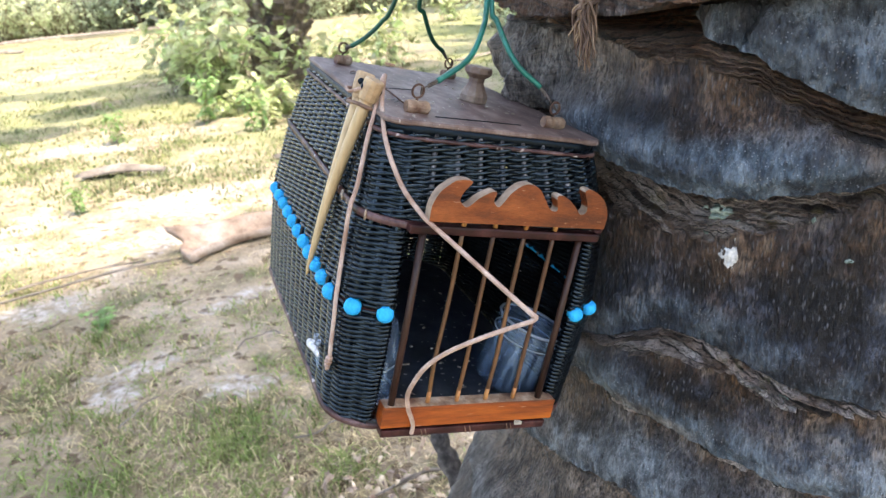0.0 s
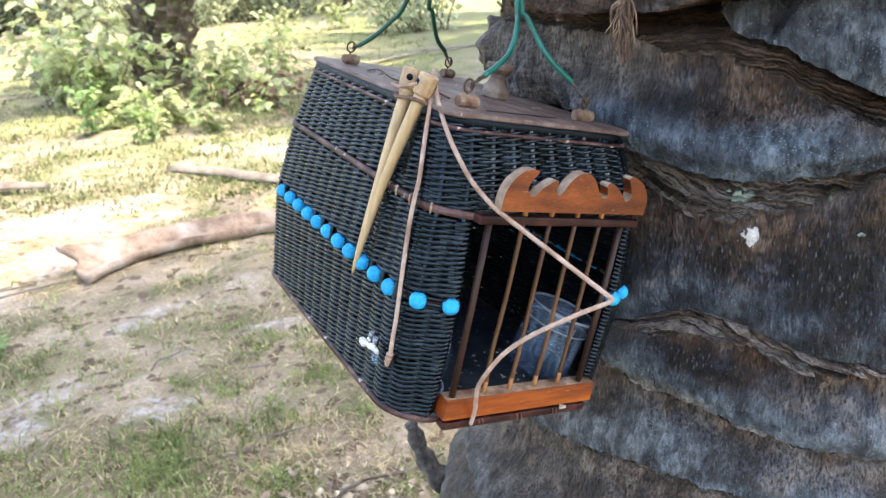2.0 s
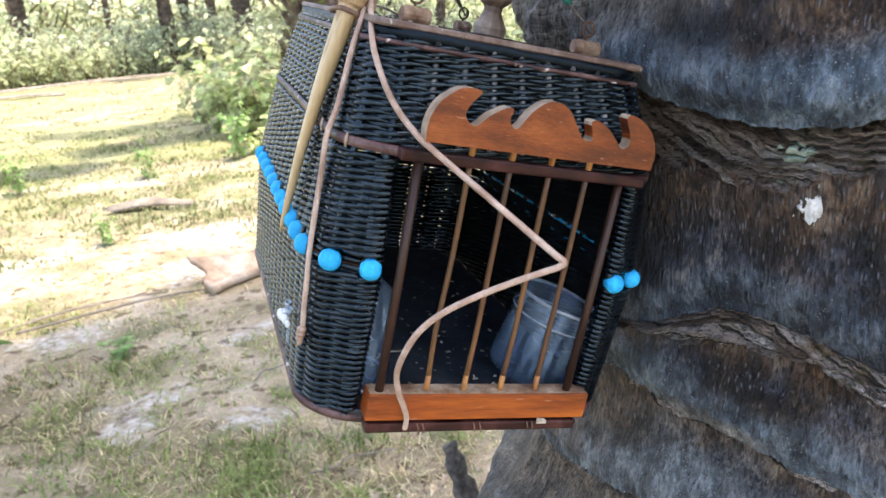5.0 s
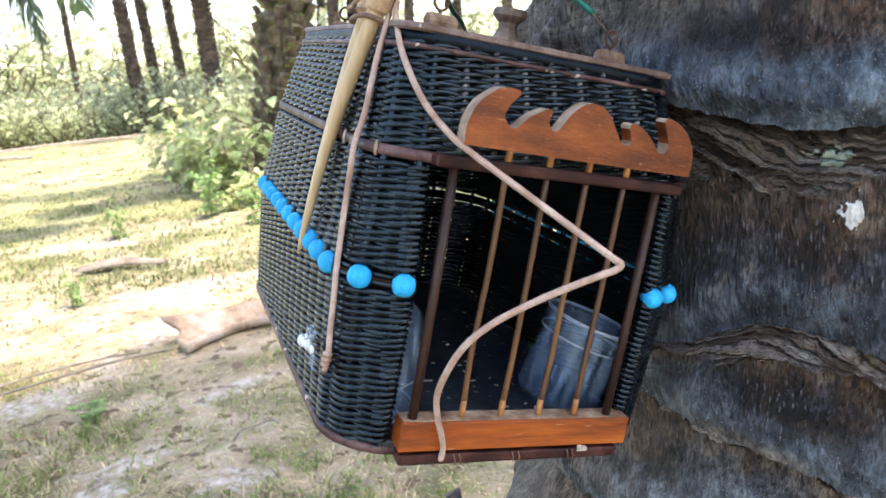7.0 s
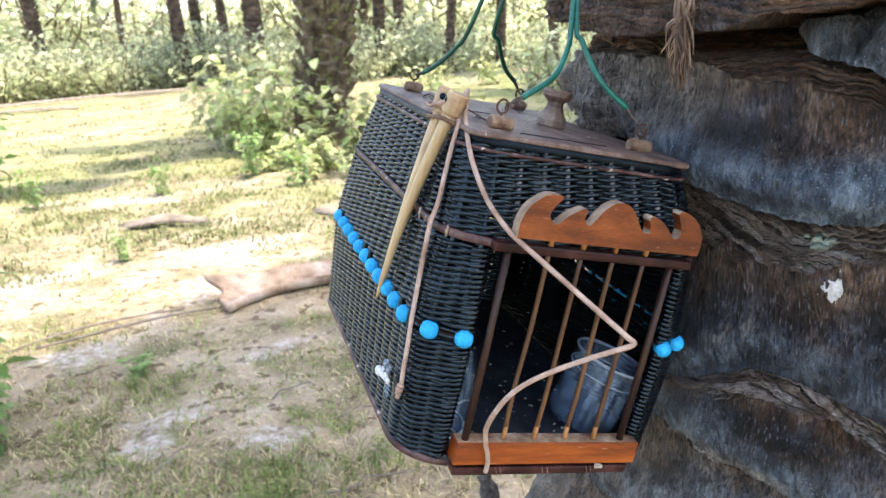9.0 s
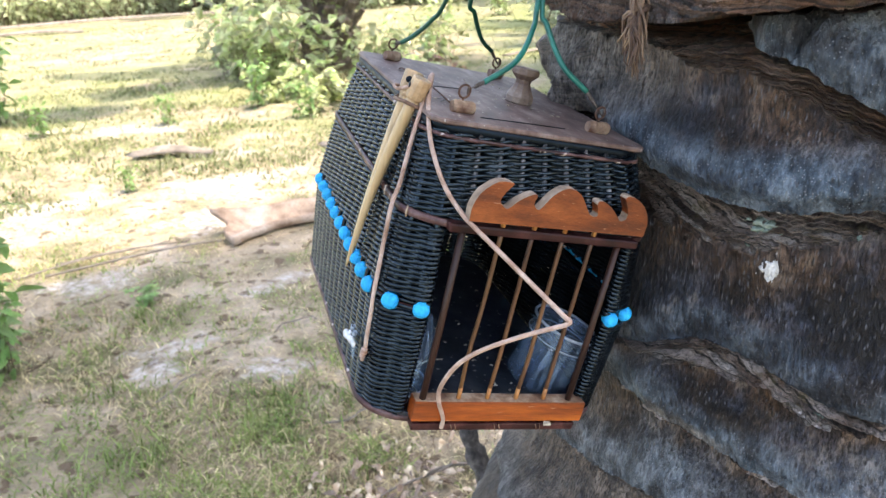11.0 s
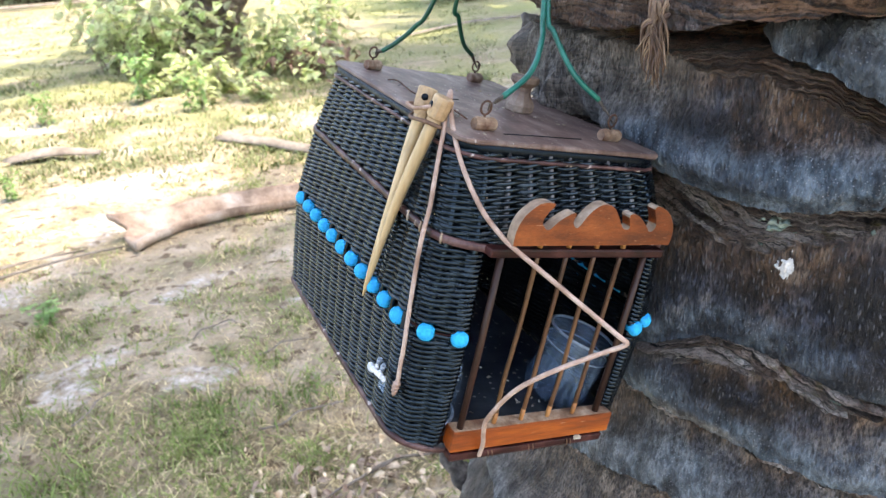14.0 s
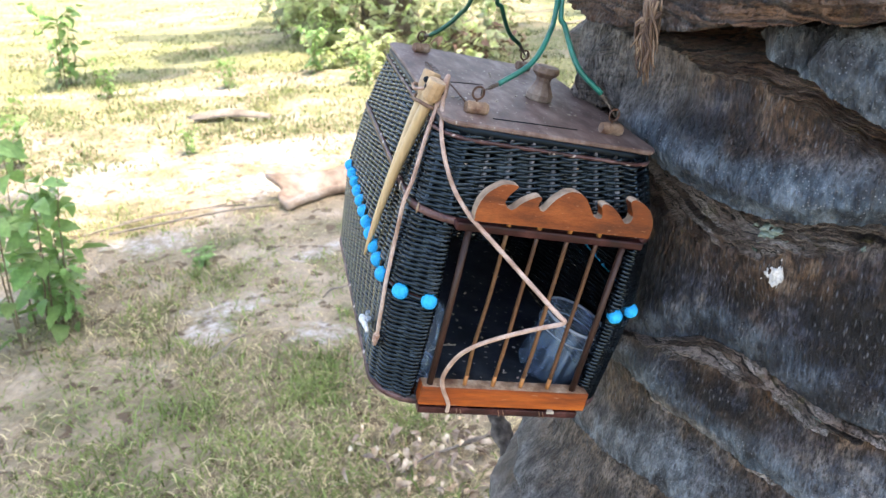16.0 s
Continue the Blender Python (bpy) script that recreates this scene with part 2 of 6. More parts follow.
ground_mat = ground_material()
straw = surface("straw", [(0.42, 0.335, 0.19), (0.63, 0.525, 0.335)], 2, 0.8, 0.2, 60, island=0.7, glow=0.3, depth=0.002)
grass_mat = surface("grass_mat", [(0.125, 0.165, 0.055), (0.27, 0.30, 0.15)], 2, 0.7, 0.2, 60, island=0.5, glow=0.4, depth=0.002)
fresh_grass = surface("fresh_grass", [(0.15, 0.23, 0.055), (0.34, 0.40, 0.14)], 2, 0.7, 0.2, 60, island=0.5, glow=0.4, depth=0.002)
leaf_mat = surface("leaf_mat", [(0.24, 0.35, 0.09), (0.76, 0.79, 0.47)], 6, 0.30, 0.2, 40, island=0.65, glow=0.55, depth=0.002)
weed_mat = surface("weed_mat", [(0.17, 0.33, 0.09), (0.29, 0.45, 0.15)], 9, 0.5, 0.3, 60, island=0.3, glow=0.4, depth=0.002)
# distance haze is put into this base colour, paler than real leaves
hazy_leaf = surface("hazy_leaf", [(0.46, 0.54, 0.30), (0.72, 0.77, 0.55)], 2, 0.4, 0.2, 20, island=0.45, glow=0.65, depth=0.002)
dry_leaf = surface("dry_leaf", [(0.13, 0.07, 0.05), (0.25, 0.15, 0.105)], 6, 0.8, 0.3, 50, island=0.4, depth=0.003, glow=0.1)
pale_leaf = surface("pale_leaf", [(0.30, 0.20, 0.13), (0.62, 0.52, 0.39)], 30, 0.8, 0.3, 50, island=0.6, depth=0.003, glow=0.15)
frond_mat = surface("frond_mat", [(0.04, 0.08, 0.018), (0.08, 0.13, 0.035)], 3, 0.5, 0.2, 30, island=0.35, glow=0.3, depth=0.002)
petiole_mat = surface("petiole_mat", [(0.13, 0.070, 0.040), (0.37, 0.27, 0.195), (0.58, 0.49, 0.41)], 6, 0.6, 0.7, 70, (1, 1, 1), depth=0.005, patch=0.7)
dead_wood = surface("dead_wood", [(0.15, 0.125, 0.10), (0.31, 0.27, 0.225)], 8, 0.85, 0.5, 60, depth=0.005)
mossy_bark = surface("mossy_bark", [(0.03, 0.022, 0.016), (0.13, 0.095, 0.06), (0.30, 0.235, 0.165)], 7, 0.9, 0.8, 26, (1, 1, 1), depth=0.03, spots=((0.16, 0.19, 0.06), 9, 0.62), patch=0.7)
far_bark = surface("far_bark", [(0.045, 0.032, 0.026), (0.11, 0.078, 0.06), (0.22, 0.16, 0.12)], 5, 0.9, 0.8, 22, (1, 1, 1), depth=0.03)
stem_mat = surface("stem_mat", [(0.12, 0.09, 0.05), (0.2, 0.16, 0.09)], 20, 0.8, 0.3, 100, depth=0.002)


def bark_material():
    """Old palm trunk: dark fibrous skin with pale pits, a bluish grey sky sheen put into the colour where it swells
    over a leaf scar, brown and layered where torn, with shade painted between the layers.
    """
    m = bpy.data.materials.new("palm_bark")
    m.use_nodes = True
    nt, n = m.node_tree, m.node_tree.nodes
    b = n["Principled BSDF"]
    tc = n.new("ShaderNodeTexCoord")

    def put(value, socket):
        if isinstance(value, (int, float)):
            socket.default_value = value
        elif isinstance(value, tuple):
            socket.default_value = (*value, 1)
        else:
            nt.links.new(value, socket)

    run = n.new("ShaderNodeAttribute")              # along the face, band, depth under the scar
    run.attribute_name = "run"

    def mapped(scale, source=None):
        mp = n.new("ShaderNodeMapping")
        mp.inputs["Scale"].default_value = scale
        nt.links.new(source or tc.outputs["Object"], mp.inputs[0])
        return mp.outputs[0]

    def fbm(scale, detail=5.0, rgh=0.6, source=None):
        t = n.new("ShaderNodeTexNoise")
        t.inputs["Scale"].default_value, t.inputs["Detail"].default_value, t.inputs["Roughness"].default_value = 1.0, detail, rgh
        nt.links.new(mapped(scale, source), t.inputs["Vector"])
        return t.outputs[0]

    def ramp(fac, stops):
        r = n.new("ShaderNodeValToRGB")
        e = r.color_ramp.elements
        while len(e) < len(stops):
            e.new(0.5)
        for k, (p, c) in enumerate(stops):
            e[k].position, e[k].color = p, (*((c,) * 3 if isinstance(c, float) else c), 1)
        nt.links.new(fac, r.inputs[0])
        return r.outputs[0]

    def mix(x, y, fac, blend="MIX"):
        k = n.new("ShaderNodeMix")
        k.data_type, k.blend_type = "RGBA", blend
        put(fac, k.inputs[0]), put(x, k.inputs[6]), put(y, k.inputs[7])
        return k.outputs[2]

    def calc(op, x, y):
        k = n.new("ShaderNodeMath")
        k.operation, k.use_clamp = op, op != "ADD"
        put(x, k.inputs[0]), put(y, k.inputs[1])
        return k.outputs[0]

    at = n.new("ShaderNodeAttribute")
    at.attribute_name = "skin"
    sep = n.new("ShaderNodeSeparateColor")
    nt.links.new(at.outputs["Color"], sep.inputs[0])
    skin, torn = sep.outputs[0], sep.outputs[1]
    broad, mid = fbm((11, 11, 9), 8, 0.70), fbm((60, 60, 36), 6, 0.68)
    streak = fbm((520, 520, 130), 4, 0.65)
    zone = fbm((15, 15, 22), 4, 0.6)

    def cells(scale, lo, hi, keep_lo, keep_hi):
        vor = n.new("ShaderNodeTexVoronoi")
        vor.inputs["Scale"].default_value = 1.0
        nt.links.new(mapped(scale), vor.inputs["Vector"])
        return calc("MULTIPLY", ramp(vor.outputs["Distance"], [(lo, 1.0), (hi, 0.0)]), ramp(vor.outputs["Color"], [(keep_lo, 0.0), (keep_hi, 1.0)]))

    dots = cells((460, 460, 380), 0.14, 0.27, 0.25, 0.45)        # pale pits
    dashes = cells((400, 400, 100), 0.14, 0.36, 0.15, 0.50)      # pale fibre ends
    nicks = cells((310, 310, 95), 0.16, 0.34, 0.20, 0.45)       # dark slits
    part_run = n.new("ShaderNodeSeparateXYZ")
    nt.links.new(run.outputs["Vector"], part_run.inputs[0])
    lay = part_run.outputs[1]
    lay = calc("ADD", lay, calc("MULTIPLY", fbm((190, 190, 330), 5, 0.7), 0.7))
    floor_of, frac, cell_at = n.new("ShaderNodeMath"), n.new("ShaderNodeMath"), n.new("ShaderNodeCombineXYZ")
    floor_of.operation, frac.operation = "FLOOR", "FRACT"
    nt.links.new(lay, floor_of.inputs[0])
    nt.links.new(lay, frac.inputs[0])
    nt.links.new(part_run.outputs[0], cell_at.inputs[0])
    nt.links.new(floor_of.outputs[0], cell_at.inputs[1])
    own = fbm((16, 0.83, 1), 2, 0.5, cell_at.outputs[0])
    fibre = fbm((110, 12.0, 0), 6, 0.7, run.outputs["Vector"])
    # dark at both ends: shade of the gaps between layers, put into the colour
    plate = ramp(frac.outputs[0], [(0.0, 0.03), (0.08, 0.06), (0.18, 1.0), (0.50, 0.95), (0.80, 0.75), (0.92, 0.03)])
    thin = n.new("ShaderNodeMath")                  # finer splits inside each layer, their shade painted as dark lines
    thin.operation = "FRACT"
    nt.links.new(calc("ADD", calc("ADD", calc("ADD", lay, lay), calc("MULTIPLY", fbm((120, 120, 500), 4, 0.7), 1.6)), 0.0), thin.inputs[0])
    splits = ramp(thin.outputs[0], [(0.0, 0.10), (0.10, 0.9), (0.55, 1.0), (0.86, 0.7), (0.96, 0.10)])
    # how strongly the painted gap shade shows along each layer
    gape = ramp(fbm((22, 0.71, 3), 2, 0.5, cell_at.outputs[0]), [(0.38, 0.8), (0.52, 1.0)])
    dark = ramp(broad, [(0.43, (0.003, 0.004, 0.007)), (0.485, (0.014, 0.019, 0.032)), (0.54, (0.075, 0.088, 0.118)), (0.60, (0.29, 0.265, 0.25))])
    brown = ramp(mid, [(0.34, (0.010, 0.006, 0.005)), (0.47, (0.085, 0.044, 0.023)), (0.57, (0.22, 0.130, 0.075)), (0.66, (0.36, 0.26, 0.19))])
    col = mix(dark, brown, calc("MULTIPLY", at.outputs["Alpha"], ramp(zone, [(0.36, 0.25), (0.55, 0.95)])))
    col = mix(col, brown, ramp(zone, [(0.54, 0.0), (0.66, 0.35)]))
    # sky reflection on the swollen bark, put into the base colour
    blue_sheen = ramp(mid, [(0.38, (0.018, 0.030, 0.044)), (0.48, (0.080, 0.122, 0.160)), (0.60, (0.26, 0.335, 0.400))])
    col = mix(col, blue_sheen, calc("MULTIPLY", skin, ramp(broad, [(0.36, 0.45), (0.52, 1.0)])))
    grey = ramp(mid, [(0.35, (0.06, 0.052, 0.044)), (0.48, (0.26, 0.235, 0.205)), (0.61, (0.50, 0.455, 0.40))])
    col = mix(col, grey, calc("MULTIPLY", sep.outputs[2], ramp(broad, [(0.36, 0.45), (0.52, 1.0)])))
    col = mix(col, ramp(streak, [(0.40, 0.05), (0.49, 0.55), (0.58, 1.0)]), calc("SUBTRACT", 0.78, calc("MULTIPLY", skin, 0.40)), "MULTIPLY")
    col = mix(col, (0.006, 0.006, 0.008), calc("MULTIPLY", nicks, calc("SUBTRACT", 0.88, calc("MULTIPLY", skin, 0.5))))
    where = ramp(fbm((18, 18, 18), 3, 0.6), [(0.38, 0.12), (0.60, 0.85)])
    col = mix(col, (0.27, 0.275, 0.30), calc("MULTIPLY", calc("MULTIPLY", dashes, where), calc("SUBTRACT", 0.66, calc("MULTIPLY", skin, 0.3))))
    col = mix(col, (0.52, 0.54, 0.58), calc("MULTIPLY", dots, calc("ADD", calc("MULTIPLY", skin, 0.55), calc("MULTIPLY", where, 0.10))))
    wood = ramp(own, [(0.36, (0.08, 0.055, 0.045)), (0.44, (0.36, 0.27, 0.22)), (0.52, (0.68, 0.57, 0.50)), (0.60, (0.88, 0.80, 0.74))])
    wood = mix(wood, ramp(fibre, [(0.40, 0.15), (0.48, 0.9), (0.56, 1.0)]), 0.7, "MULTIPLY")
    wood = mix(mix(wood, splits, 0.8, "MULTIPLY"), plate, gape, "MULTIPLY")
    wood = mix(wood, (0.58, 0.34, 0.19), at.outputs["Alpha"], "MULTIPLY")
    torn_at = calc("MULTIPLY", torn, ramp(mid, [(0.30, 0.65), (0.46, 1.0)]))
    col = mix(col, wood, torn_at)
    rust_at = calc("MULTIPLY", torn_at, ramp(fbm((24, 24, 30), 4, 0.6), [(0.52, 0.0), (0.64, 0.7)]))
    col = mix(col, (0.42, 0.21, 0.09), rust_at, "MULTIPLY")
    moss = ramp(fbm((38, 38, 38), 4, 0.6), [(0.60, 0.0), (0.66, 1.0)])
    col = mix(col, (0.16, 0.135, 0.025), calc("MULTIPLY", calc("MULTIPLY", moss, torn), 0.4))
    knot = n.new("ShaderNodeTexVoronoi")
    knot.inputs["Scale"].default_value = 1.0
    nt.links.new(mapped((62, 62, 40)), knot.inputs["Vector"])
    hole = calc("MULTIPLY", ramp(knot.outputs["Distance"], [(0.13, 1.0), (0.30, 0.0)]), ramp(knot.outputs["Color"], [(0.52, 0.0), (0.60, 1.0)]))
    hole = calc("MULTIPLY", hole, calc("ADD", 0.06, sep.outputs[2]))
    col = mix(col, (0.012, 0.009, 0.007), hole)
    b.inputs["Specular IOR Level"].default_value = 0.5
    nt.links.new(col, b.inputs["Base Color"])
    nt.links.new(ramp(streak, [(0.3, 0.28), (0.7, 0.58)]), b.inputs["Roughness"])
    bump = n.new("ShaderNodeBump")
    bump.inputs["Strength"].default_value, bump.inputs["Distance"].default_value = 1.0, 0.0070
    height = calc("ADD", calc("ADD", calc("ADD", calc("MULTIPLY", streak, 0.8), calc("MULTIPLY", dashes, 0.3)), calc("MULTIPLY", dots, 0.35)), calc("ADD", calc("MULTIPLY", mid, 0.8), calc("MULTIPLY", torn, calc("ADD", calc("MULTIPLY", fibre, 0.7), calc("MULTIPLY", splits, 0.5)))))
    nt.links.new(height, bump.inputs["Height"])
    nt.links.new(bump.outputs[0], b.inputs["Normal"])
    return m


palm_bark = bark_material()
flake_mat = surface("flake_mat", [(0.03, 0.026, 0.024), (0.10, 0.088, 0.08), (0.24, 0.215, 0.195)], 60, 0.8, 0.7, 300, depth=0.002)
lichen_mat = surface("lichen_mat", [(0.16, 0.22, 0.18), (0.40, 0.48, 0.42)], 160, 0.85, 0.8, 500, depth=0.001)
dropping_mat = surface("dropping_mat", [(0.5, 0.5, 0.48), (0.72, 0.72, 0.70)], 90, 0.8, 0.6, 500, depth=0.001)
fibre_mat = surface("fibre_mat", [(0.09, 0.052, 0.034), (0.27, 0.175, 0.115)], 60, 0.8, 0.3, 300, island=0.5, depth=0.001)


# ---- builders ----
class Soup:
    """Collects vertices and faces for one mesh."""

    def __init__(self):
        self.v, self.f = [], []

    def add(self, verts, faces):
        k = len(self.v)
        self.v.extend(tuple(p) for p in verts)
        self.f.extend(tuple(i + k for i in f) for f in faces)
        return self

    def tube(self, points, radius, sides=8, closed=False, squash=1.0, ends=True):
        """A tube along points; radius is a number or one for each point."""
        p = np.asarray(points, float)
        n = len(p)
        rad = np.full(n, radius) if np.isscalar(radius) else np.asarray(radius, float)
        tan = (np.roll(p, -1, 0) - np.roll(p, 1, 0)) if closed else np.gradient(p, axis=0)
        tan /= np.linalg.norm(tan, axis=1)[:, None] + 1e-12
        up = np.array((0.0, 0.0, 1.0)) if abs(tan[0][2]) < 0.9 else np.array((1.0, 0.0, 0.0))
        a = np.cross(tan[0], up)
        a /= np.linalg.norm(a)
        rings = []
        for i in range(n):
            a = a - tan[i] * (a @ tan[i])
            a /= np.linalg.norm(a) + 1e-12
            b = np.cross(tan[i], a)
            for k in range(sides):
                w = 2 * math.pi * k / sides
                rings.append(p[i] + rad[i] * (math.cos(w) * a + squash * math.sin(w) * b))
        faces = []
        for i in range(n if closed else n - 1):
            j = (i + 1) % n
            for k in range(sides):
                l = (k + 1) % sides
                faces.append((i * sides + k, i * sides + l, j * sides + l, j * sides + k))
        if ends and not closed:
            faces += [tuple(range(sides - 1, -1, -1)), tuple((n - 1) * sides + k for k in range(sides))]
        return self.add(rings, faces)

    def lathe(self, profile, sides=20, m=None):
        """Turns (radius, height) pairs round z."""
        m = m or Matrix()
        verts, faces = [], []
        for r, z in profile:
            for k in range(sides):
                w = 2 * math.pi * k / sides
                verts.append(m @ Vector((r * math.cos(w), r * math.sin(w), z)))
        for i in range(len(profile) - 1):
            for k in range(sides):
                l = (k + 1) % sides
                faces.append((i * sides + k, i * sides + l, (i + 1) * sides + l, (i + 1) * sides + k))
        if profile[0][0] > 1e-6:
            faces.append(tuple(range(sides - 1, -1, -1)))
        if profile[-1][0] > 1e-6:
            faces.append(tuple((len(profile) - 1) * sides + k for k in range(sides)))
        return self.add(verts, faces)

    def box(self, lo, hi, bevel=0.0, m=None, rough=0.0):
        """A box with bevelled edges, slightly uneven if rough."""
        bm = bmesh.new()
        bmesh.ops.create_cube(bm, size=1)
        for v in bm.verts:
            v.co = Vector([lo[i] + (v.co[i] + 0.5) * (hi[i] - lo[i]) for i in range(3)])
        if bevel:
            bmesh.ops.bevel(bm, geom=bm.edges[:], offset=bevel, segments=2, affect="EDGES", profile=0.6)
        for v in bm.verts:
            if rough:
                v.co += Vector([random.uniform(-rough, rough) for _ in range(3)])
            if m:
                v.co = m @ v.co
        bm.verts.index_update()
        self.add([v.co[:] for v in bm.verts], [[v.index for v in f.verts] for f in bm.faces])
        bm.free()
        return self

    def ball(self, centre, r, squash=(1, 1, 1), seg=16, m=None):
        rings = seg // 2 + 1
        prof = [(max(1e-7, math.sin(math.pi * i / (rings - 1))), -math.cos(math.pi * i / (rings - 1))) for i in range(rings)]
        mm = Matrix.Translation(centre) @ (m or Matrix()) @ Matrix.Diagonal((r * squash[0], r * squash[1], r * squash[2], 1))
        return self.lathe(prof, seg, mm)

    def mesh(self, name, material, smooth=True):
        me = bpy.data.meshes.new(name)
        me.from_pydata(self.v, [], self.f)
        me.validate()
        if smooth:
            me.shade_smooth()
        me.materials.append(material)
        return me


def part(name, soup, material, parent=None, label="", smooth=True):
    """Links a soup (or a ready mesh) as one mesh object under a thing or a part."""
    me = soup if isinstance(soup, bpy.types.Mesh) else soup.mesh(name, material, smooth)
    ob = new(name, me)
    if parent:
        ob.parent = parent
    return tagged(ob, label)


def thing(name, label, category, m=None, group="", kind=""):
    ob = new(name)
    if m:
        ob.matrix_world = m
    ob.empty_display_size = 0.05
    return tagged(ob, label, category, group, kind)


def smooth_line(points, steps=8):
    """A curve through the points."""
    p = [np.array(q, float) for q in points]
    p = [2 * p[0] - p[1]] + p + [2 * p[-1] - p[-2]]
    out = []
    for i in range(1, len(p) - 2):
        for k in range(steps):
            t = k / steps
            out.append(0.5 * (2 * p[i] + (p[i + 1] - p[i - 1]) * t + (2 * p[i - 1] - 5 * p[i] + 4 * p[i + 1] - p[i + 2]) * t * t
                              + (3 * p[i] - p[i - 1] - 3 * p[i + 1] + p[i + 2]) * t ** 3))
    out.append(p[-2])
    return out


def smoothstep(a, b, x):
    t = min(1.0, max(0.0, (x - a) / (b - a)))
    return t * t * (3 - 2 * t)


# ---- ground ----
SAND = [(-1.04, 3.28, 0.36, 0.10, 44), (-1.30, 2.62, 0.24, 0.12, 25), (-2.02, 3.30, 0.34, 0.20, 40), (-0.80, 2.45, 0.16, 0.10, 20), (-0.45, 3.05, 0.17, 0.08, 10), (-1.3, 2.45, 0.2, 0.12, 60),
        (-2.35, 6.1, 0.5, 0.2, 10), (-3.0, 4.6, 0.5, 0.25, 30), (-1.7, 4.3, 0.5, 0.3, 20), (-1.9, 5.2, 0.6, 0.3, 25), (-3.6, 7.2, 0.7, 0.3, 15)]   # bare patches: middle, half sizes, turn


def sand_at(x, y):
    best = smoothstep(0.18, 0.5, noise.noise(Vector((x * 0.8, y * 1.2, 77)))) * (0.8 if math.hypot(x, y) < 9 else 0.35)
    if math.hypot(x, y) < 9:
        rag = 0.55 * noise.noise(Vector((x * 6, y * 6, 41))) + 0.3 * noise.noise(Vector((x * 19, y * 19, 43)))
        for cx, cy, a, b, turn in SAND:
            c, k = math.cos(radians(turn)), math.sin(radians(turn))
            u, v = ((x - cx) * c + (y - cy) * k) / a, ((y - cy) * c - (x - cx) * k) / b
            best = max(best, smoothstep(1.25, 0.45, math.hypot(u, v) + rag))
    return best


def turf_at(x, y):
    """Share of green turf: none close by, most of the ground between the far palms."""
    d = math.hypot(x, y)
    return smoothstep(5.0, 8.5, d) * smoothstep(-0.35, 0.25, noise.noise(Vector((x * 0.45, y * 0.7, 63))) + 0.4 * noise.noise(Vector((x * 1.9, y * 1.9, 64)))) * 0.7 + 0.38 * smoothstep(-2.0, 1.0, x) * smoothstep(12, 16, y)


def lay_ground():
    def axis(lo, hi, fine_lo, fine_hi, fine):
        out, x, step = [], fine_lo, fine
        mid = list(np.arange(fine_lo, fine_hi, fine))
        right, left = [], []
        x, step = fine_hi, fine
        while x < hi:
            right.append(x)
            step *= 1.25
            x += step
        x, step = fine_lo - fine, fine
        while x > lo:
            left.append(x)
            step *= 1.25
            x -= step
        return left[::-1] + mid + right + [hi]
    xs, ys = axis(-900, 900, -5, 2, 0.06), axis(-900, 1200, 1.0, 9, 0.06)
    verts = []
    for y in ys:
        for x in xs:
            d = math.hypot(x, y)
            h = 0.035 * noise.noise(Vector((x * 0.7, y * 0.7, 3))) + 0.02 * noise.noise(Vector((x * 2.7, y * 2.7, 9))) + 0.012 * noise.noise(Vector((x * 9, y * 9, 1)))
            verts.append((x, y, h * (1 if d < 30 else 0.3)))
    w = len(xs)
    faces = [(j * w + i, j * w + i + 1, (j + 1) * w + i + 1, (j + 1) * w + i) for j in range(len(ys) - 1) for i in range(w - 1)]
    me = Soup().add(verts, faces).mesh("ground", ground_mat)
    att = me.color_attributes.new("sand", "FLOAT_COLOR", "POINT")
    att.data.foreach_set("color", np.array([(sand_at(v[0], v[1]), turf_at(v[0], v[1]), 0, 1) for v in verts], np.float32).ravel())
    return tagged(part("ground", me, ground_mat), "dry sandy ground with straw-coloured grass and bare patches", "ground", kind="structure")


lay_ground()


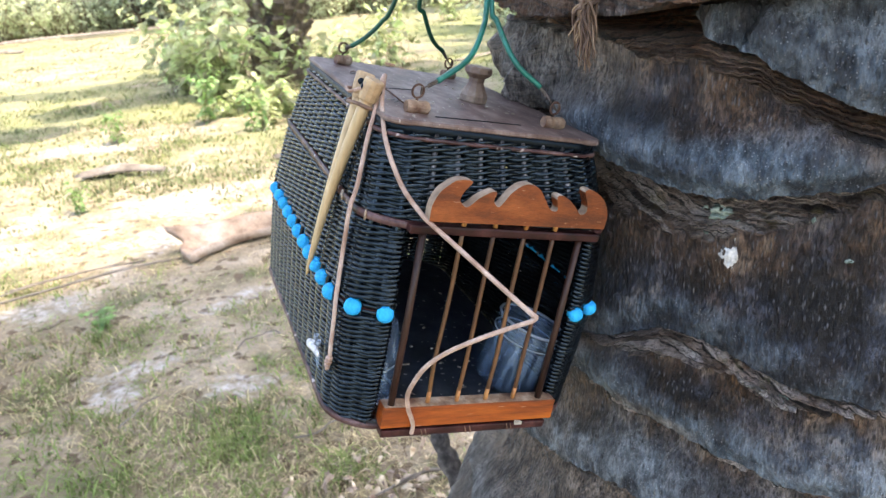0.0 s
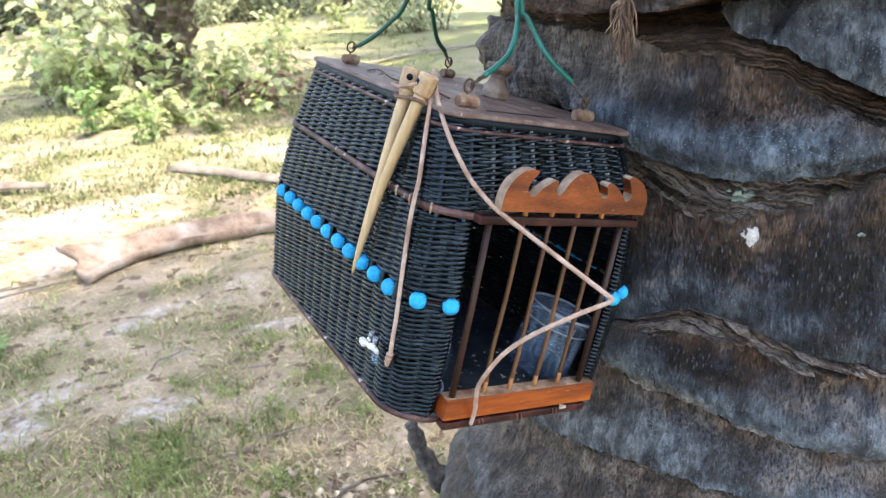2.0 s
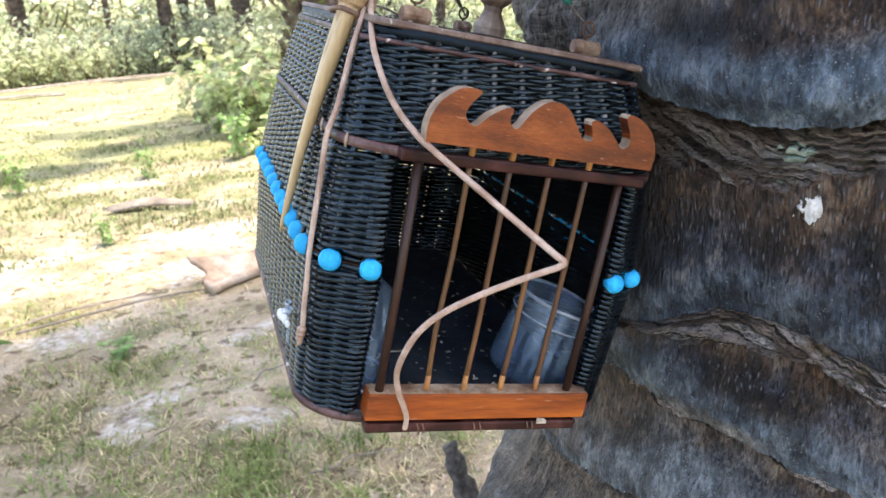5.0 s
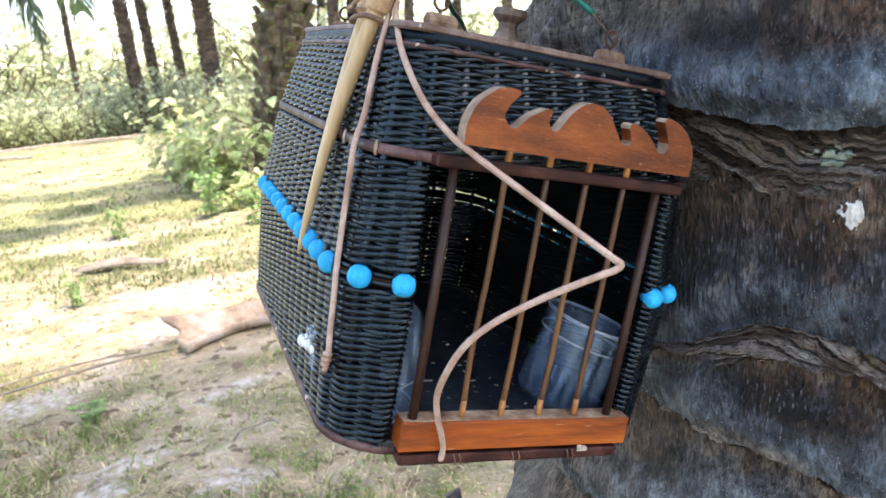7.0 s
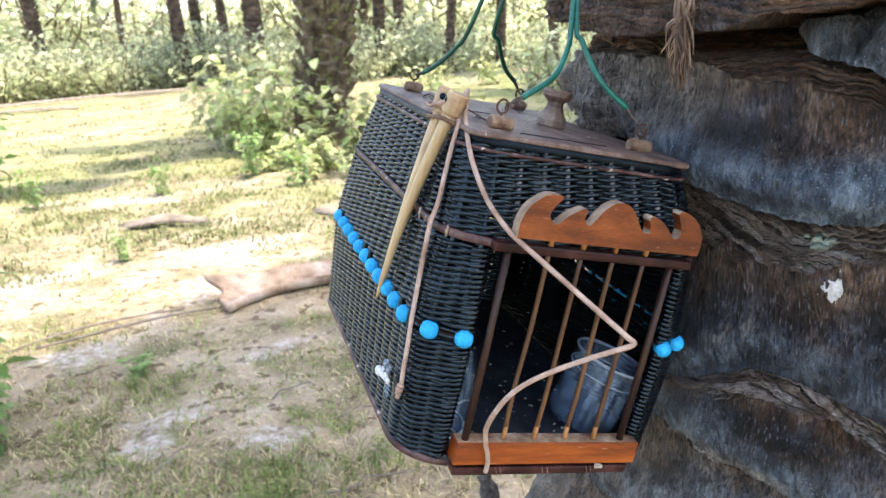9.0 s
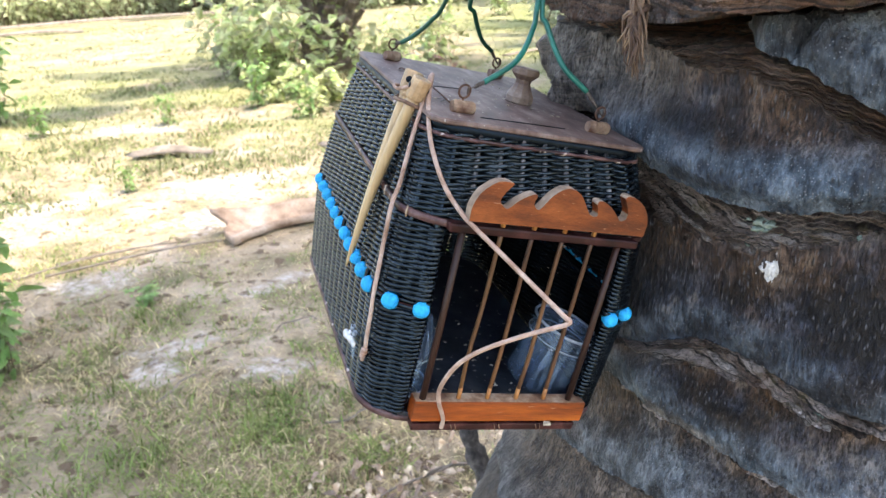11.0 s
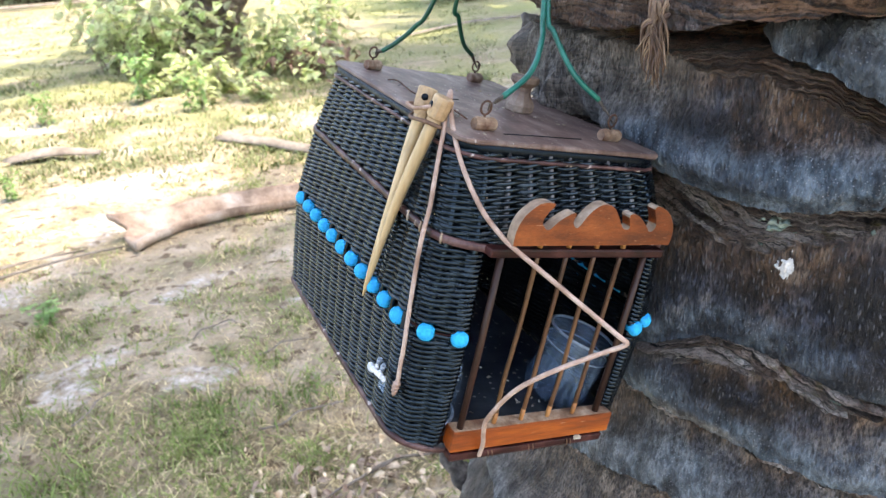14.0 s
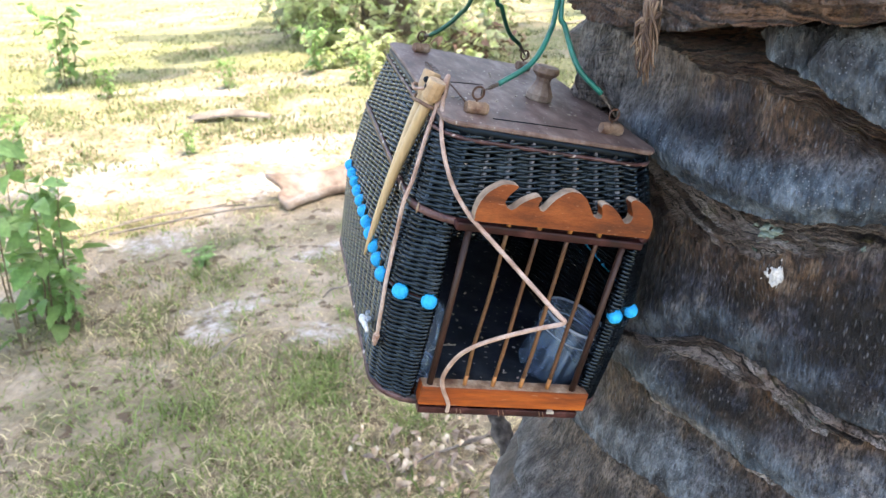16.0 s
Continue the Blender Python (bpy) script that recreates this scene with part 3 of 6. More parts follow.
def blades(name, count, material, heights, width, lean, label, keep, near=1.2, far=12.0, thin=-0.12, bare=1.1, tuft=0):
    """Grass as stuff: single bent blades over the stretch of ground in view."""
    rng = np.random.default_rng(len(name))
    verts, faces = [], []
    made = 0
    while made < count:
        dist, az = near + (far - near) * rng.random() ** 1.5, radians(82 + 62 * rng.random())
        x, y = dist * math.cos(az), dist * math.sin(az)
        dens = noise.noise(Vector((x * 1.3, y * 1.3, keep))) + 0.5 * noise.noise(Vector((x * 4, y * 4, keep + 5)))
        if dens < thin + 0.4 * (rng.random() - 0.5) or (dist < 9 and sand_at(x, y) * bare > rng.random()):
            continue
        if tuft:
            if made % tuft == 0:
                home = (x, y)
            x, y = home[0] + rng.normal() * 0.045 * (1 + 0.1 * dist), home[1] + rng.normal() * 0.045 * (1 + 0.1 * dist)
        h = heights[0] + (heights[1] - heights[0]) * rng.random() ** 2
        a, b = rng.random() * 6.283, lean * (0.3 + rng.random())
        dx, dy = math.cos(a), math.sin(a)
        ww = width * (0.6 + 0.8 * rng.random())
        k = len(verts)
        z0 = -0.01
        verts += [(x - dy * ww, y + dx * ww, z0), (x + dy * ww, y - dx * ww, z0),
                  (x + dx * h * b * 0.4 + dy * ww * 0.8, y + dy * h * b * 0.4 - dx * ww * 0.8, z0 + h * 0.6),
                  (x + dx * h * b * 0.4 - dy * ww * 0.8, y + dy * h * b * 0.4 + dx * ww * 0.8, z0 + h * 0.6),
                  (x + dx * h * b, y + dy * h * b, z0 + h * (0.95 - 0.25 * b))]
        faces += [(k, k + 1, k + 2, k + 3), (k + 3, k + 2, k + 4)]
        made += 1
    return tagged(part(name, Soup().add(verts, faces), material), label, "grass", kind="stuff")


blades("dry_grass", 80000, straw, (0.010, 0.048), 0.0020, 2.2, "short dry straw-coloured grass on sandy ground", 11.0, thin=-0.32)
blades("green_grass", 56000, fresh_grass, (0.014, 0.062), 0.0025, 1.5, "thin patches of short green grass among straw", 31.0, thin=-0.28, tuft=38)
def grass_tufts():
    """Denser tufts of fresh grass on the trodden ground: middle and spread of each."""
    rng = np.random.default_rng(3)
    verts, faces = [], []
    for cx, cy, r in ((-0.45, 2.23, 0.11), (-0.36, 2.33, 0.08), (-0.77, 2.12, 0.09), (-0.26, 2.55, 0.07), (-0.58, 2.51, 0.05), (-0.46, 2.86, 0.10), (-1.07, 3.10, 0.05), (-0.75, 2.61, 0.04), (-0.38, 1.92, 0.06), (-0.76, 2.01, 0.07),
                      (-1.34, 3.00, 0.08), (-1.15, 1.87, 0.06), (-1.06, 1.90, 0.06), (-0.87, 1.75, 0.08), (-1.60, 2.90, 0.09), (-1.39, 2.81, 0.07), (-0.29, 1.90, 0.08), (-0.75, 2.23, 0.05)):
        for _ in range(int(1300 * r)):
            x, y = cx + rng.normal() * r * 0.75, cy + rng.normal() * r * 0.75
            h, az, b = 0.022 + 0.05 * rng.random() ** 1.5, rng.random() * 6.283, 0.3 + 1.1 * rng.random()
            dx, dy, w, k = math.cos(az), math.sin(az), 0.0016 + 0.0016 * rng.random(), len(verts)
            for t, ww in ((0.0, 1.0), (0.45, 0.9), (0.8, 0.6)):
                px, py, pz = x + dx * h * b * t * t, y + dy * h * b * t * t, h * (t - 0.28 * b * t * t) - 0.006
                verts += [(px - dy * w * ww, py + dx * w * ww, pz), (px + dy * w * ww, py - dx * w * ww, pz)]
            verts.append((x + dx * h * b, y + dy * h * b, h * (1 - 0.34 * b) - 0.006))
            faces += [(k, k + 1, k + 3, k + 2), (k + 2, k + 3, k + 5, k + 4), (k + 4, k + 5, k + 6)]
    return tagged(part("grass_tufts", Soup().add(verts, faces), fresh_grass), "small tufts of fresh green grass on dry ground", "grass", kind="stuff")


grass_tufts()
blades("meadow_grass", 70000, grass_mat, (0.02, 0.09), 0.007, 1.3, "taller green grass between the palms", 52.0, 5.5, 30.0, bare=0.8, tuft=12)


# ---- the palm that carries the cage ----
TRUNK = Vector((0.38, 0.66, 0))
SCARS = [0.12, 0.23, 0.34, 0.44, 0.54, 0.64, 0.74, 0.835, 0.93, 1.04, 1.122, 1.188, 1.313, 1.405, 1.430] + [1.53 + 0.1 * i for i in range(95)]
# the scars in front of the camera: angle (degrees) and height of the lip
LIPS = {9: ((160, 1.02), (190, 1.03), (201, 1.038), (218, 1.052), (235, 1.05), (262, 1.04)),
        10: ((160, 1.15), (190, 1.146), (207.5, 1.138), (215.5, 1.129), (222, 1.120), (231, 1.115), (243.7, 1.104), (262, 1.095)),
        11: ((160, 1.17), (205, 1.170), (211.3, 1.174), (219.6, 1.190), (225, 1.201), (231.3, 1.199), (238, 1.191), (245, 1.182), (262, 1.17)),
        12: ((160, 1.36), (200, 1.343), (207, 1.336), (214, 1.328), (222.8, 1.3170), (229, 1.311), (236, 1.312), (245, 1.319), (262, 1.33)),
        13: ((160, 1.415), (205, 1.412), (221.8, 1.409), (228, 1.411), (235.7, 1.402), (242.5, 1.381), (250, 1.366), (262, 1.35)),
        14: ((160, 1.445), (192, 1.436), (207.6, 1.422), (218, 1.424), (225.7, 1.428), (237, 1.435), (262, 1.442))}


def grain(x, y, z=0.0):
    """Gradient noise for whole arrays, about -1 to 1."""
    p = np.broadcast_arrays(np.asarray(x, float), np.asarray(y, float), np.asarray(z, float))
    cell = [np.floor(q).astype(np.int64) for q in p]
    part_of = [q - c for q, c in zip(p, cell)]
    ease = [q * q * q * (q * (q * 6 - 15) + 10) for q in part_of]
    out = 0.0
    for dx in (0, 1):
        for dy in (0, 1):
            for dz in (0, 1):
                h = ((cell[0] + dx) * 73856093) ^ ((cell[1] + dy) * 19349663) ^ ((cell[2] + dz) * 83492791)
                h = (h ^ (h >> 13)) * 1274126177 & 0x7FFFFFFF
                h = (h ^ (h >> 15)) & 0xFFFF
                a, c = h * (2 * math.pi / 65536), ((h * 7919) & 0xFFFF) / 32768.0 - 1
                s = np.sqrt(1 - c * c)
                dot = s * np.cos(a) * (part_of[0] - dx) + s * np.sin(a) * (part_of[1] - dy) + c * (part_of[2] - dz)
                out = out + dot * (ease[0] if dx else 1 - ease[0]) * (ease[1] if dy else 1 - ease[1]) * (ease[2] if dz else 1 - ease[2])
    return out * 1.5


def ease(a, b, x):
    t = np.clip((x - a) / (b - a), 0, 1)
    return t * t * (3 - 2 * t)


def trunk_radius(z):
    return 0.262 + 0.105 * ease(1.11, 0.76, z) + 0.09 * ease(0.5, 0.0, z) - 0.07 * ease(1.5, 8.0, z)


def lip_height(i, w):
    """Height of leaf scar i at the angles w (degrees)."""
    a = np.radians(w)
    if i in LIPS:
        v = np.where(w < 345, w, w - 360)
        k = np.array(LIPS[i])
        h = sum(np.interp(v + o, k[:, 0], k[:, 1]) for o in (-2.0, -0.7, 0.7, 2.0)) / 4
        return h + 0.0030 * grain(a * 14, i * 3.1) + 0.0016 * grain(a * 45, i * 3.1) + 0.0008 * grain(a * 130, i * 3.1)
    return SCARS[i] + 0.012 * np.sin(a * 2 + i * 1.9) + 0.007 * np.sin(a * 5 + i * 2.7) + 0.004 * grain(a * 9, i * 3.1)


def relief(i, w, z):
    """Radius, tints (painted bluish sky sheen, torn wood, pale grey, brown stain) and grain run of band i, which hangs
    over scar i - 1 and ends below scar i.
    """
    v, a = np.where(w < 345, w, w - 360), np.radians(w)
    sx = a * 0.27
    low = lip_height(i - 1, w) if i else np.full_like(w, -0.1)
    high = lip_height(i, w)
    up, down = z - low, high - z                      # over the lip of this band, under the lip of the next
    f = np.clip(1 - up / np.maximum(high - low, 1e-4), 0, 1)
    edge = 0.5 + 0.6 * grain(sx * 11, i * 2.3, 4) + 0.3 * grain(sx * 45, i * 2.3, 9)
    # the skin: swollen over the lip, tucked in at its very edge
    swell = 0.006 * f + 0.017 * ease(0.060, 0.015, up) * (0.8 + 0.5 * edge) - 0.009 * ease(0.015, 0.0, up + 0.004 * edge - 0.002)
    swell = swell * {12: 0.35, 11: 0.45, 10: 0.5, 13: 0.85}.get(i, 1.0)
    # the torn wood under the next lip
    reach = {9: 0.006, 10: 0.004, 11: 0.017, 12: 0.034, 13: 0.018, 14: 0.014}.get(i, 0.018) * np.ones_like(w)
    if i == 12:
        reach = reach * (0.35 + 0.85 * ease(252, 226, v)) * (1 + 0.25 * ease(225, 210, v))
    if i == 11:
        reach = 0.0045 + 0.0135 * ease(212, 226, v) * ease(258, 240, v)
    if i == 13:
        reach = 0.004 + 0.014 * ease(212, 224, v)
    if i == 14:
        reach = 0.024 * ease(229, 224, v) + 0.003
    reach = reach * (0.75 + 0.5 * edge)
    crack = ease(1.12, 0.88, down / reach + 0.35 * grain(sx * 40, z * 60, i) + 0.2 * grain(sx * 130, z * 180, i + 3))
    slope = {12: 0.19, 11: 0.12, 13: -0.10}.get(i, 0.05)
    thick = {12: 0.0046, 11: 0.0042, 13: 0.0042}.get(i, 0.007)
    lay = (down - slope * (sx - 1.0)) / thick + 1.1 * grain(sx * 6, down * 55, i + 1) + 0.8 * grain(sx * 17, down * 75, 6) + 0.26 * grain(sx * 60, down * 110, 8) + 0.13 * grain(sx * 190, down * 200, 8)
    n, t = np.floor(lay), lay - np.floor(lay)
    own = grain(n * 7.31 + 0.5, sx * 16, i + 0.5)     # each layer stands out by its own amount, and breaks off along its run
    snap = grain(n * 3.17 + 0.5, sx * 60, i + 9.5)
    split = ease(-0.35, 0.35, grain(n * 5.71 + 0.5, sx * 22, i + 4.5))      # gaps gape here and close there
    body = ease(0.0, 0.15, t) * ease(1.0, 0.85, t)    # a layer between its two gaps
    plate = body * (0.0045 + 0.0070 * own + 0.0024 * ease(0.0, 0.25, snap) - 0.0040 * t) - (0.001 + 0.011 * split) * (1 - body)
    plate = plate + 0.0016 * grain(sx * 90, z * 420, 7) + 0.0009 * grain(sx * 300, z * 900, 2)
    under = {10: 0.006, 11: 0.006, 13: 0.0}.get(i, -0.007) - 0.020 * ease(0.006, 0.0005, down) * (0.3 if i in (10, 11) else 1.0)
    rough = 0.0036 * grain(sx * 24, z * 20, 2) + 0.0018 * grain(sx * 70, z * 40, 5) + 0.0013 * grain(sx * 240, z * 80, 8) + 0.0010 * grain(sx * 480, z * 150, 3)
    big = 0.010 * grain(sx * 7, z * 6, 12)
    hole = np.zeros_like(w)
    if i == 14:                                       # broken flaps beside a dark hollow
        hole = ease(229, 224, v + 160 * (z - 1.415)) * ease(205, 213, v)
        swell = swell * 0.5 + 0.013 * ease(235.3, 236.2, v + 110 * (1.415 - z) + 0.5 * grain(z * 300, 1)) - 0.008 * ease(229.5, 228, v)
        big = big - 0.055 * hole
    if i == 15:                                       # the old leaf base that juts out over the face
        swell = 0.014 + 0.028 * ease(0.0, 0.75, f) + 0.007 * grain(sx * 20, z * 90, 3) + 0.004 * grain(sx * 12, z * 330, 5) + 0.0022 * grain(sx * 60, z * 700, 8)
        crack = np.zeros_like(w)
    lump = ease(211, 190, v) * ease(1.22, 1.30, z) * ease(1.435, 1.39, z)
    big = big + lump * (0.006 + 0.024 * grain(sx * 26, z * 14, 31) + 0.016 * grain(sx * 60, z * 24, 32) + 0.005 * grain(sx * 150, z * 60, 33))
    r = trunk_radius(z) + swell * (1 - crack) + (plate + under) * crack + rough * (1 - 0.4 * crack) + big
    # share of the painted sky sheen above each lip
    skin = {13: 1.0, 12: 0.55, 11: 0.9, 10: 1.0}.get(i, 0.9) * ease({13: 0.050, 12: 0.030}.get(i, 0.046), 0.006, up + 0.030 * grain(sx * 12, z * 30, 17) + 0.012 * grain(sx * 60, z * 60, 18)) * (1 - crack)
    stain = ease(0.050 if i >= 12 else 0.026, 0.002, down - reach + 0.022 * grain(sx * 16, z * 14, 21) + 0.012 * grain(sx * 70, z * 50, 22)) * (1 - crack) * {11: 1.0, 10: 1.0, 9: 1.0}.get(i, 0.75)
    stain = np.maximum(stain, crack * {13: 0.7, 12: 0.15, 14: 0.9}.get(i, 0.05))
    worn = np.zeros_like(w)
    if i >= 13:
        worn = ease(230, 206, v + 240 * np.maximum(0.0, 1.405 - z) + 9 * grain(sx * 25, z * 22, 51))
    elif i == 12:
        worn = ease(214, 198, v)
    stain = np.maximum(stain, 0.45 * worn)
    bare = np.maximum(np.maximum(crack * (0.55 + 0.45 * ease(-0.2, 0.3, grain(sx * 30, z * 80, 44)) if i == 13 else 1.0), 0.15 * worn), 0.45 * hole)
    if i == 15:
        bare = 0.30 + 0.45 * ease(-0.1, 0.5, grain(sx * 14, z * 40, 41))
    pale = 0.8 * worn * (i < 15)
    if 6 <= i <= 10:
        pale = np.maximum(pale, (0.32 if i < 10 else 0.2) * ease(275, 215, v))
    if 8 <= i <= 10:
        stain = np.maximum(stain, (0.9 * ease(216, 206, v) if i == 10 else 0.7 * ease(250, 208, v)) * (1 - crack))
    if i == 11:                                       # weathered grey edge under the torn plates
        pale = np.maximum(pale, 0.8 * ease(0.010, 0.0, np.abs(up - 0.004)) * ease(236, 226, v) * ease(214, 220, v))
    skin = skin * (1 - worn) * (1 - bare)
    if i == 14:
        skin = np.maximum(skin, 0.75 * ease(229, 231, v) * (1 - crack))
    return r, (skin, bare, pale, np.maximum(stain, 0.95 * (i == 15))), (sx, lay, down)


def host_trunk():
    angles = np.concatenate([np.arange(160, 184, 1.0), np.arange(184, 256, 0.20), np.arange(256, 520, 4.0)])
    rows_v, rows_c, rows_r = [], [], []
    for i in range(len(SCARS)):
        rows = {9: 70, 10: 110, 11: 110, 12: 170, 13: 140, 14: 60, 15: 60}.get(i, 5)
        g = (np.arange(rows) / (rows - 1))[:, None]
        low = lip_height(i - 1, angles) if i else np.full_like(angles, -0.1)
        w = np.broadcast_to(angles, (rows, len(angles)))
        z = low + g * (lip_height(i, angles) - low)
        r, tint, run = relief(i, w, z)
        a = np.radians(w)
        rows_v.append(np.stack((TRUNK.x + r * np.cos(a), TRUNK.y + r * np.sin(a), z), -1).reshape(-1, 3))
        rows_c.append(np.stack(np.broadcast_arrays(*tint), -1).reshape(-1, 4))
        rows_r.append(np.stack(run, -1).reshape(-1, 3))
    verts = np.concatenate(rows_v)
    w = len(angles)
    j = (np.arange(len(verts) // w - 1) * w)[:, None]
    k, l = np.arange(w), (np.arange(w) + 1) % w
    faces = np.stack((j + k, j + l, j + w + l, j + w + k), -1).reshape(-1, 4)
    me = bpy.data.meshes.new("trunk")
    me.from_pydata(verts.tolist(), [], faces.tolist())
    tints = np.concatenate(rows_c)
    me.polygons.foreach_set("use_smooth", tints[faces[:, 0], 1] < 0.5)      # torn wood breaks with sharp edges
    me.materials.append(palm_bark)
    att = me.color_attributes.new("skin", "FLOAT_COLOR", "POINT")
    att.data.foreach_set("color", tints.astype(np.float32).ravel())
    run = me.attributes.new("run", "FLOAT_VECTOR", "POINT")
    run.data.foreach_set("vector", np.concatenate(rows_r).astype(np.float32).ravel())
    return me


def frond(soup, base, az, rise, length=4.2, droop=1.0, leaflets=44):
    """A palm frond: an arching stalk with two rows of hanging leaflets."""
    pts, p, tilt = [], np.array(base, float), rise
    steps = 14
    for k in range(steps + 1):
        pts.append(p.copy())
        d = np.array((math.cos(az) * math.cos(tilt), math.sin(az) * math.cos(tilt), math.sin(tilt)))
        p = p + d * length / steps
        tilt -= droop * 1.6 / steps * (0.5 + k / steps)
    soup.tube(pts, [0.045 * (1 - 0.85 * k / steps) for k in range(steps + 1)], 5)
    arr = np.array(pts)
    side = np.array((-math.sin(az), math.cos(az), 0.0))
    for k in range(leaflets):
        u = 0.12 + 0.88 * k / leaflets
        i = min(steps - 1, int(u * steps))
        c = arr[i] + (arr[i + 1] - arr[i]) * (u * steps - i)
        along = arr[i + 1] - arr[i]
        along /= np.linalg.norm(along)
        size = 0.75 * math.sin(math.pi * min(0.97, 0.15 + 0.85 * u)) + 0.18
        for sgn in (-1, 1):
            d = sgn * side * 0.75 + along * 0.55 + np.array((0, 0, random.uniform(-0.5, 0.35)))
            d /= np.linalg.norm(d)
            mid, tip = c + d * size * 0.5, c + d * size * 0.85 + np.array((0, 0, -0.35 * size))
            wv = along * 0.040
            k0 = len(soup.v)
            soup.v += [tuple(c - wv * 0.5), tuple(c + wv * 0.5), tuple(mid + wv), tuple(mid - wv), tuple(tip)]
            soup.f += [(k0, k0 + 1, k0 + 2, k0 + 3), (k0 + 3, k0 + 2, k0 + 4)]
    return soup


def crown_mesh(seed, height, count=34, length=4.2, shade_fronds=()):
    random.seed(seed)
    s = Soup()
    for k in range(count):
        lay = k / count
        frond(s, (0, 0, height + 0.25 * (1 - lay)), k * 2.39996 + random.uniform(-0.2, 0.2), 1.25 - 1.25 * lay + random.uniform(-0.1, 0.1), length * random.uniform(0.85, 1.1), 1.0 + 0.35 * lay)
    # extra long fronds, added out of view to cast shade at chosen angles
    for az in shade_fronds:
        frond(s, (0, 0, height + 0.2), radians(az), 0.62, 6.0, 0.75, 60)
    return s.mesh("crown", frond_mat, smooth=False)


host = thing("palm_tree", "old palm trunk with dark leaf scars and fibrous cracks", "palm tree")
part("trunk", host_trunk(), palm_bark, host)
# the listed angles are added unseen fronds that shade the stalk and near ground
host_crown = part("crown", crown_mesh(3, 10.9, 64, 4.6, (33, 39, 46, 52, 57, 62, 68)), frond_mat, host, "green feathery palm fronds")
host_crown.location = (TRUNK.x, TRUNK.y, 0)


def face_radius(w, z):
    """The trunk's radius at angles (degrees) and heights, its relief included."""
    w, z = np.atleast_1d(np.asarray(w, float)), np.atleast_1d(np.asarray(z, float))
    out = np.zeros_like(z)
    for i in range(8, 17):
        here = (z >= lip_height(i - 1, w)) & (z < lip_height(i, w))
        if here.any():
            out[here] = relief(i, w[here], z[here])[0]
    return out


def on_trunk(w, z, out=0.0):
    """A pose on the trunk's face at the angle w (degrees) and height z: x along the face, y up, z outwards."""
    r = float(face_radius(w, z)[0]) + out
    a = radians(w)
    n = Vector((math.cos(a), math.sin(a), 0))
    x = Vector((-math.sin(a), math.cos(a), 0))
    m = Matrix.Identity(4)
    for i, col in enumerate((x, Vector((0, 0, 1)), n)):
        for k in range(3):
            m[k][i] = col[k]
    m.translation = TRUNK + n * r + Vector((0, 0, z))
    return m


def crust(w, z, size_x, size_z, seed, lift):
    """A small ragged crust that clings to the bark: the cells of a fine grid that lie inside an uneven outline."""
    rng = random.Random(seed)
    n = 40
    inside, verts, faces = {}, [], []
    steps = np.linspace(-1.3, 1.3, n)
    grid_w, grid_z = w + np.degrees(steps * size_x / 0.27), z + steps * size_z
    radii = face_radius(np.tile(grid_w, n), np.repeat(grid_z, n)).reshape(n, n)
    for j in range(n):
        for k in range(n):
            u, v = steps[k], steps[j]
            q = 0.80 - math.hypot(u, v) + 0.80 * noise.noise(Vector((u * 1.7, v * 1.7, seed * 3.7))) + 0.45 * noise.noise(Vector((u * 4.0, v * 4.0, seed * 1.3))) + 0.2 * noise.noise(Vector((u * 10, v * 10, seed)))
            inside[j, k] = q
            zz, a, r = grid_z[j], radians(grid_w[k]), radii[j, k] + lift + (0.0010 + 0.0006 * noise.noise(Vector((u * 6, v * 6, seed))) if q > 0.06 else -0.004) + rng.uniform(-0.0002, 0.0003)
            verts.append((TRUNK.x + r * math.cos(a), TRUNK.y + r * math.sin(a), zz))
    for j in range(n - 1):
        for k in range(n - 1):
            if max(inside[j, k], inside[j, k + 1], inside[j + 1, k], inside[j + 1, k + 1]) > 0.06:
                faces.append((j * n + k, j * n + k + 1, (j + 1) * n + k + 1, (j + 1) * n + k))
    return Soup().add(verts, faces)


white_patch = thing("white_patch", "white crusty dropping on dark palm bark", "dropping")
part("crust", crust(234.3, 1.268, 0.0074, 0.0112, 12, 0.0004), dropping_mat, white_patch)
lichen = thing("lichen_patch", "pale green lichen patch on the palm bark", "lichen")
part("crust", crust(232.4, 1.295, 0.0100, 0.0082, 15, 0.0006), lichen_mat, lichen)
for w, z, a, b, sd in ((249.5, 1.272, 0.0028, 0.0018, 1), (230.2, 1.279, 0.0019, 0.0016, 2), (243.8, 1.174, 0.003, 0.0015, 4), (244.6, 1.297, 0.0019, 0.0017, 6)):
    speck = thing("lichen_patch", "small pale lichen speck on the palm bark", "lichen")
    part("crust", crust(w, z, a, b, sd, 0.0004), lichen_mat, speck)


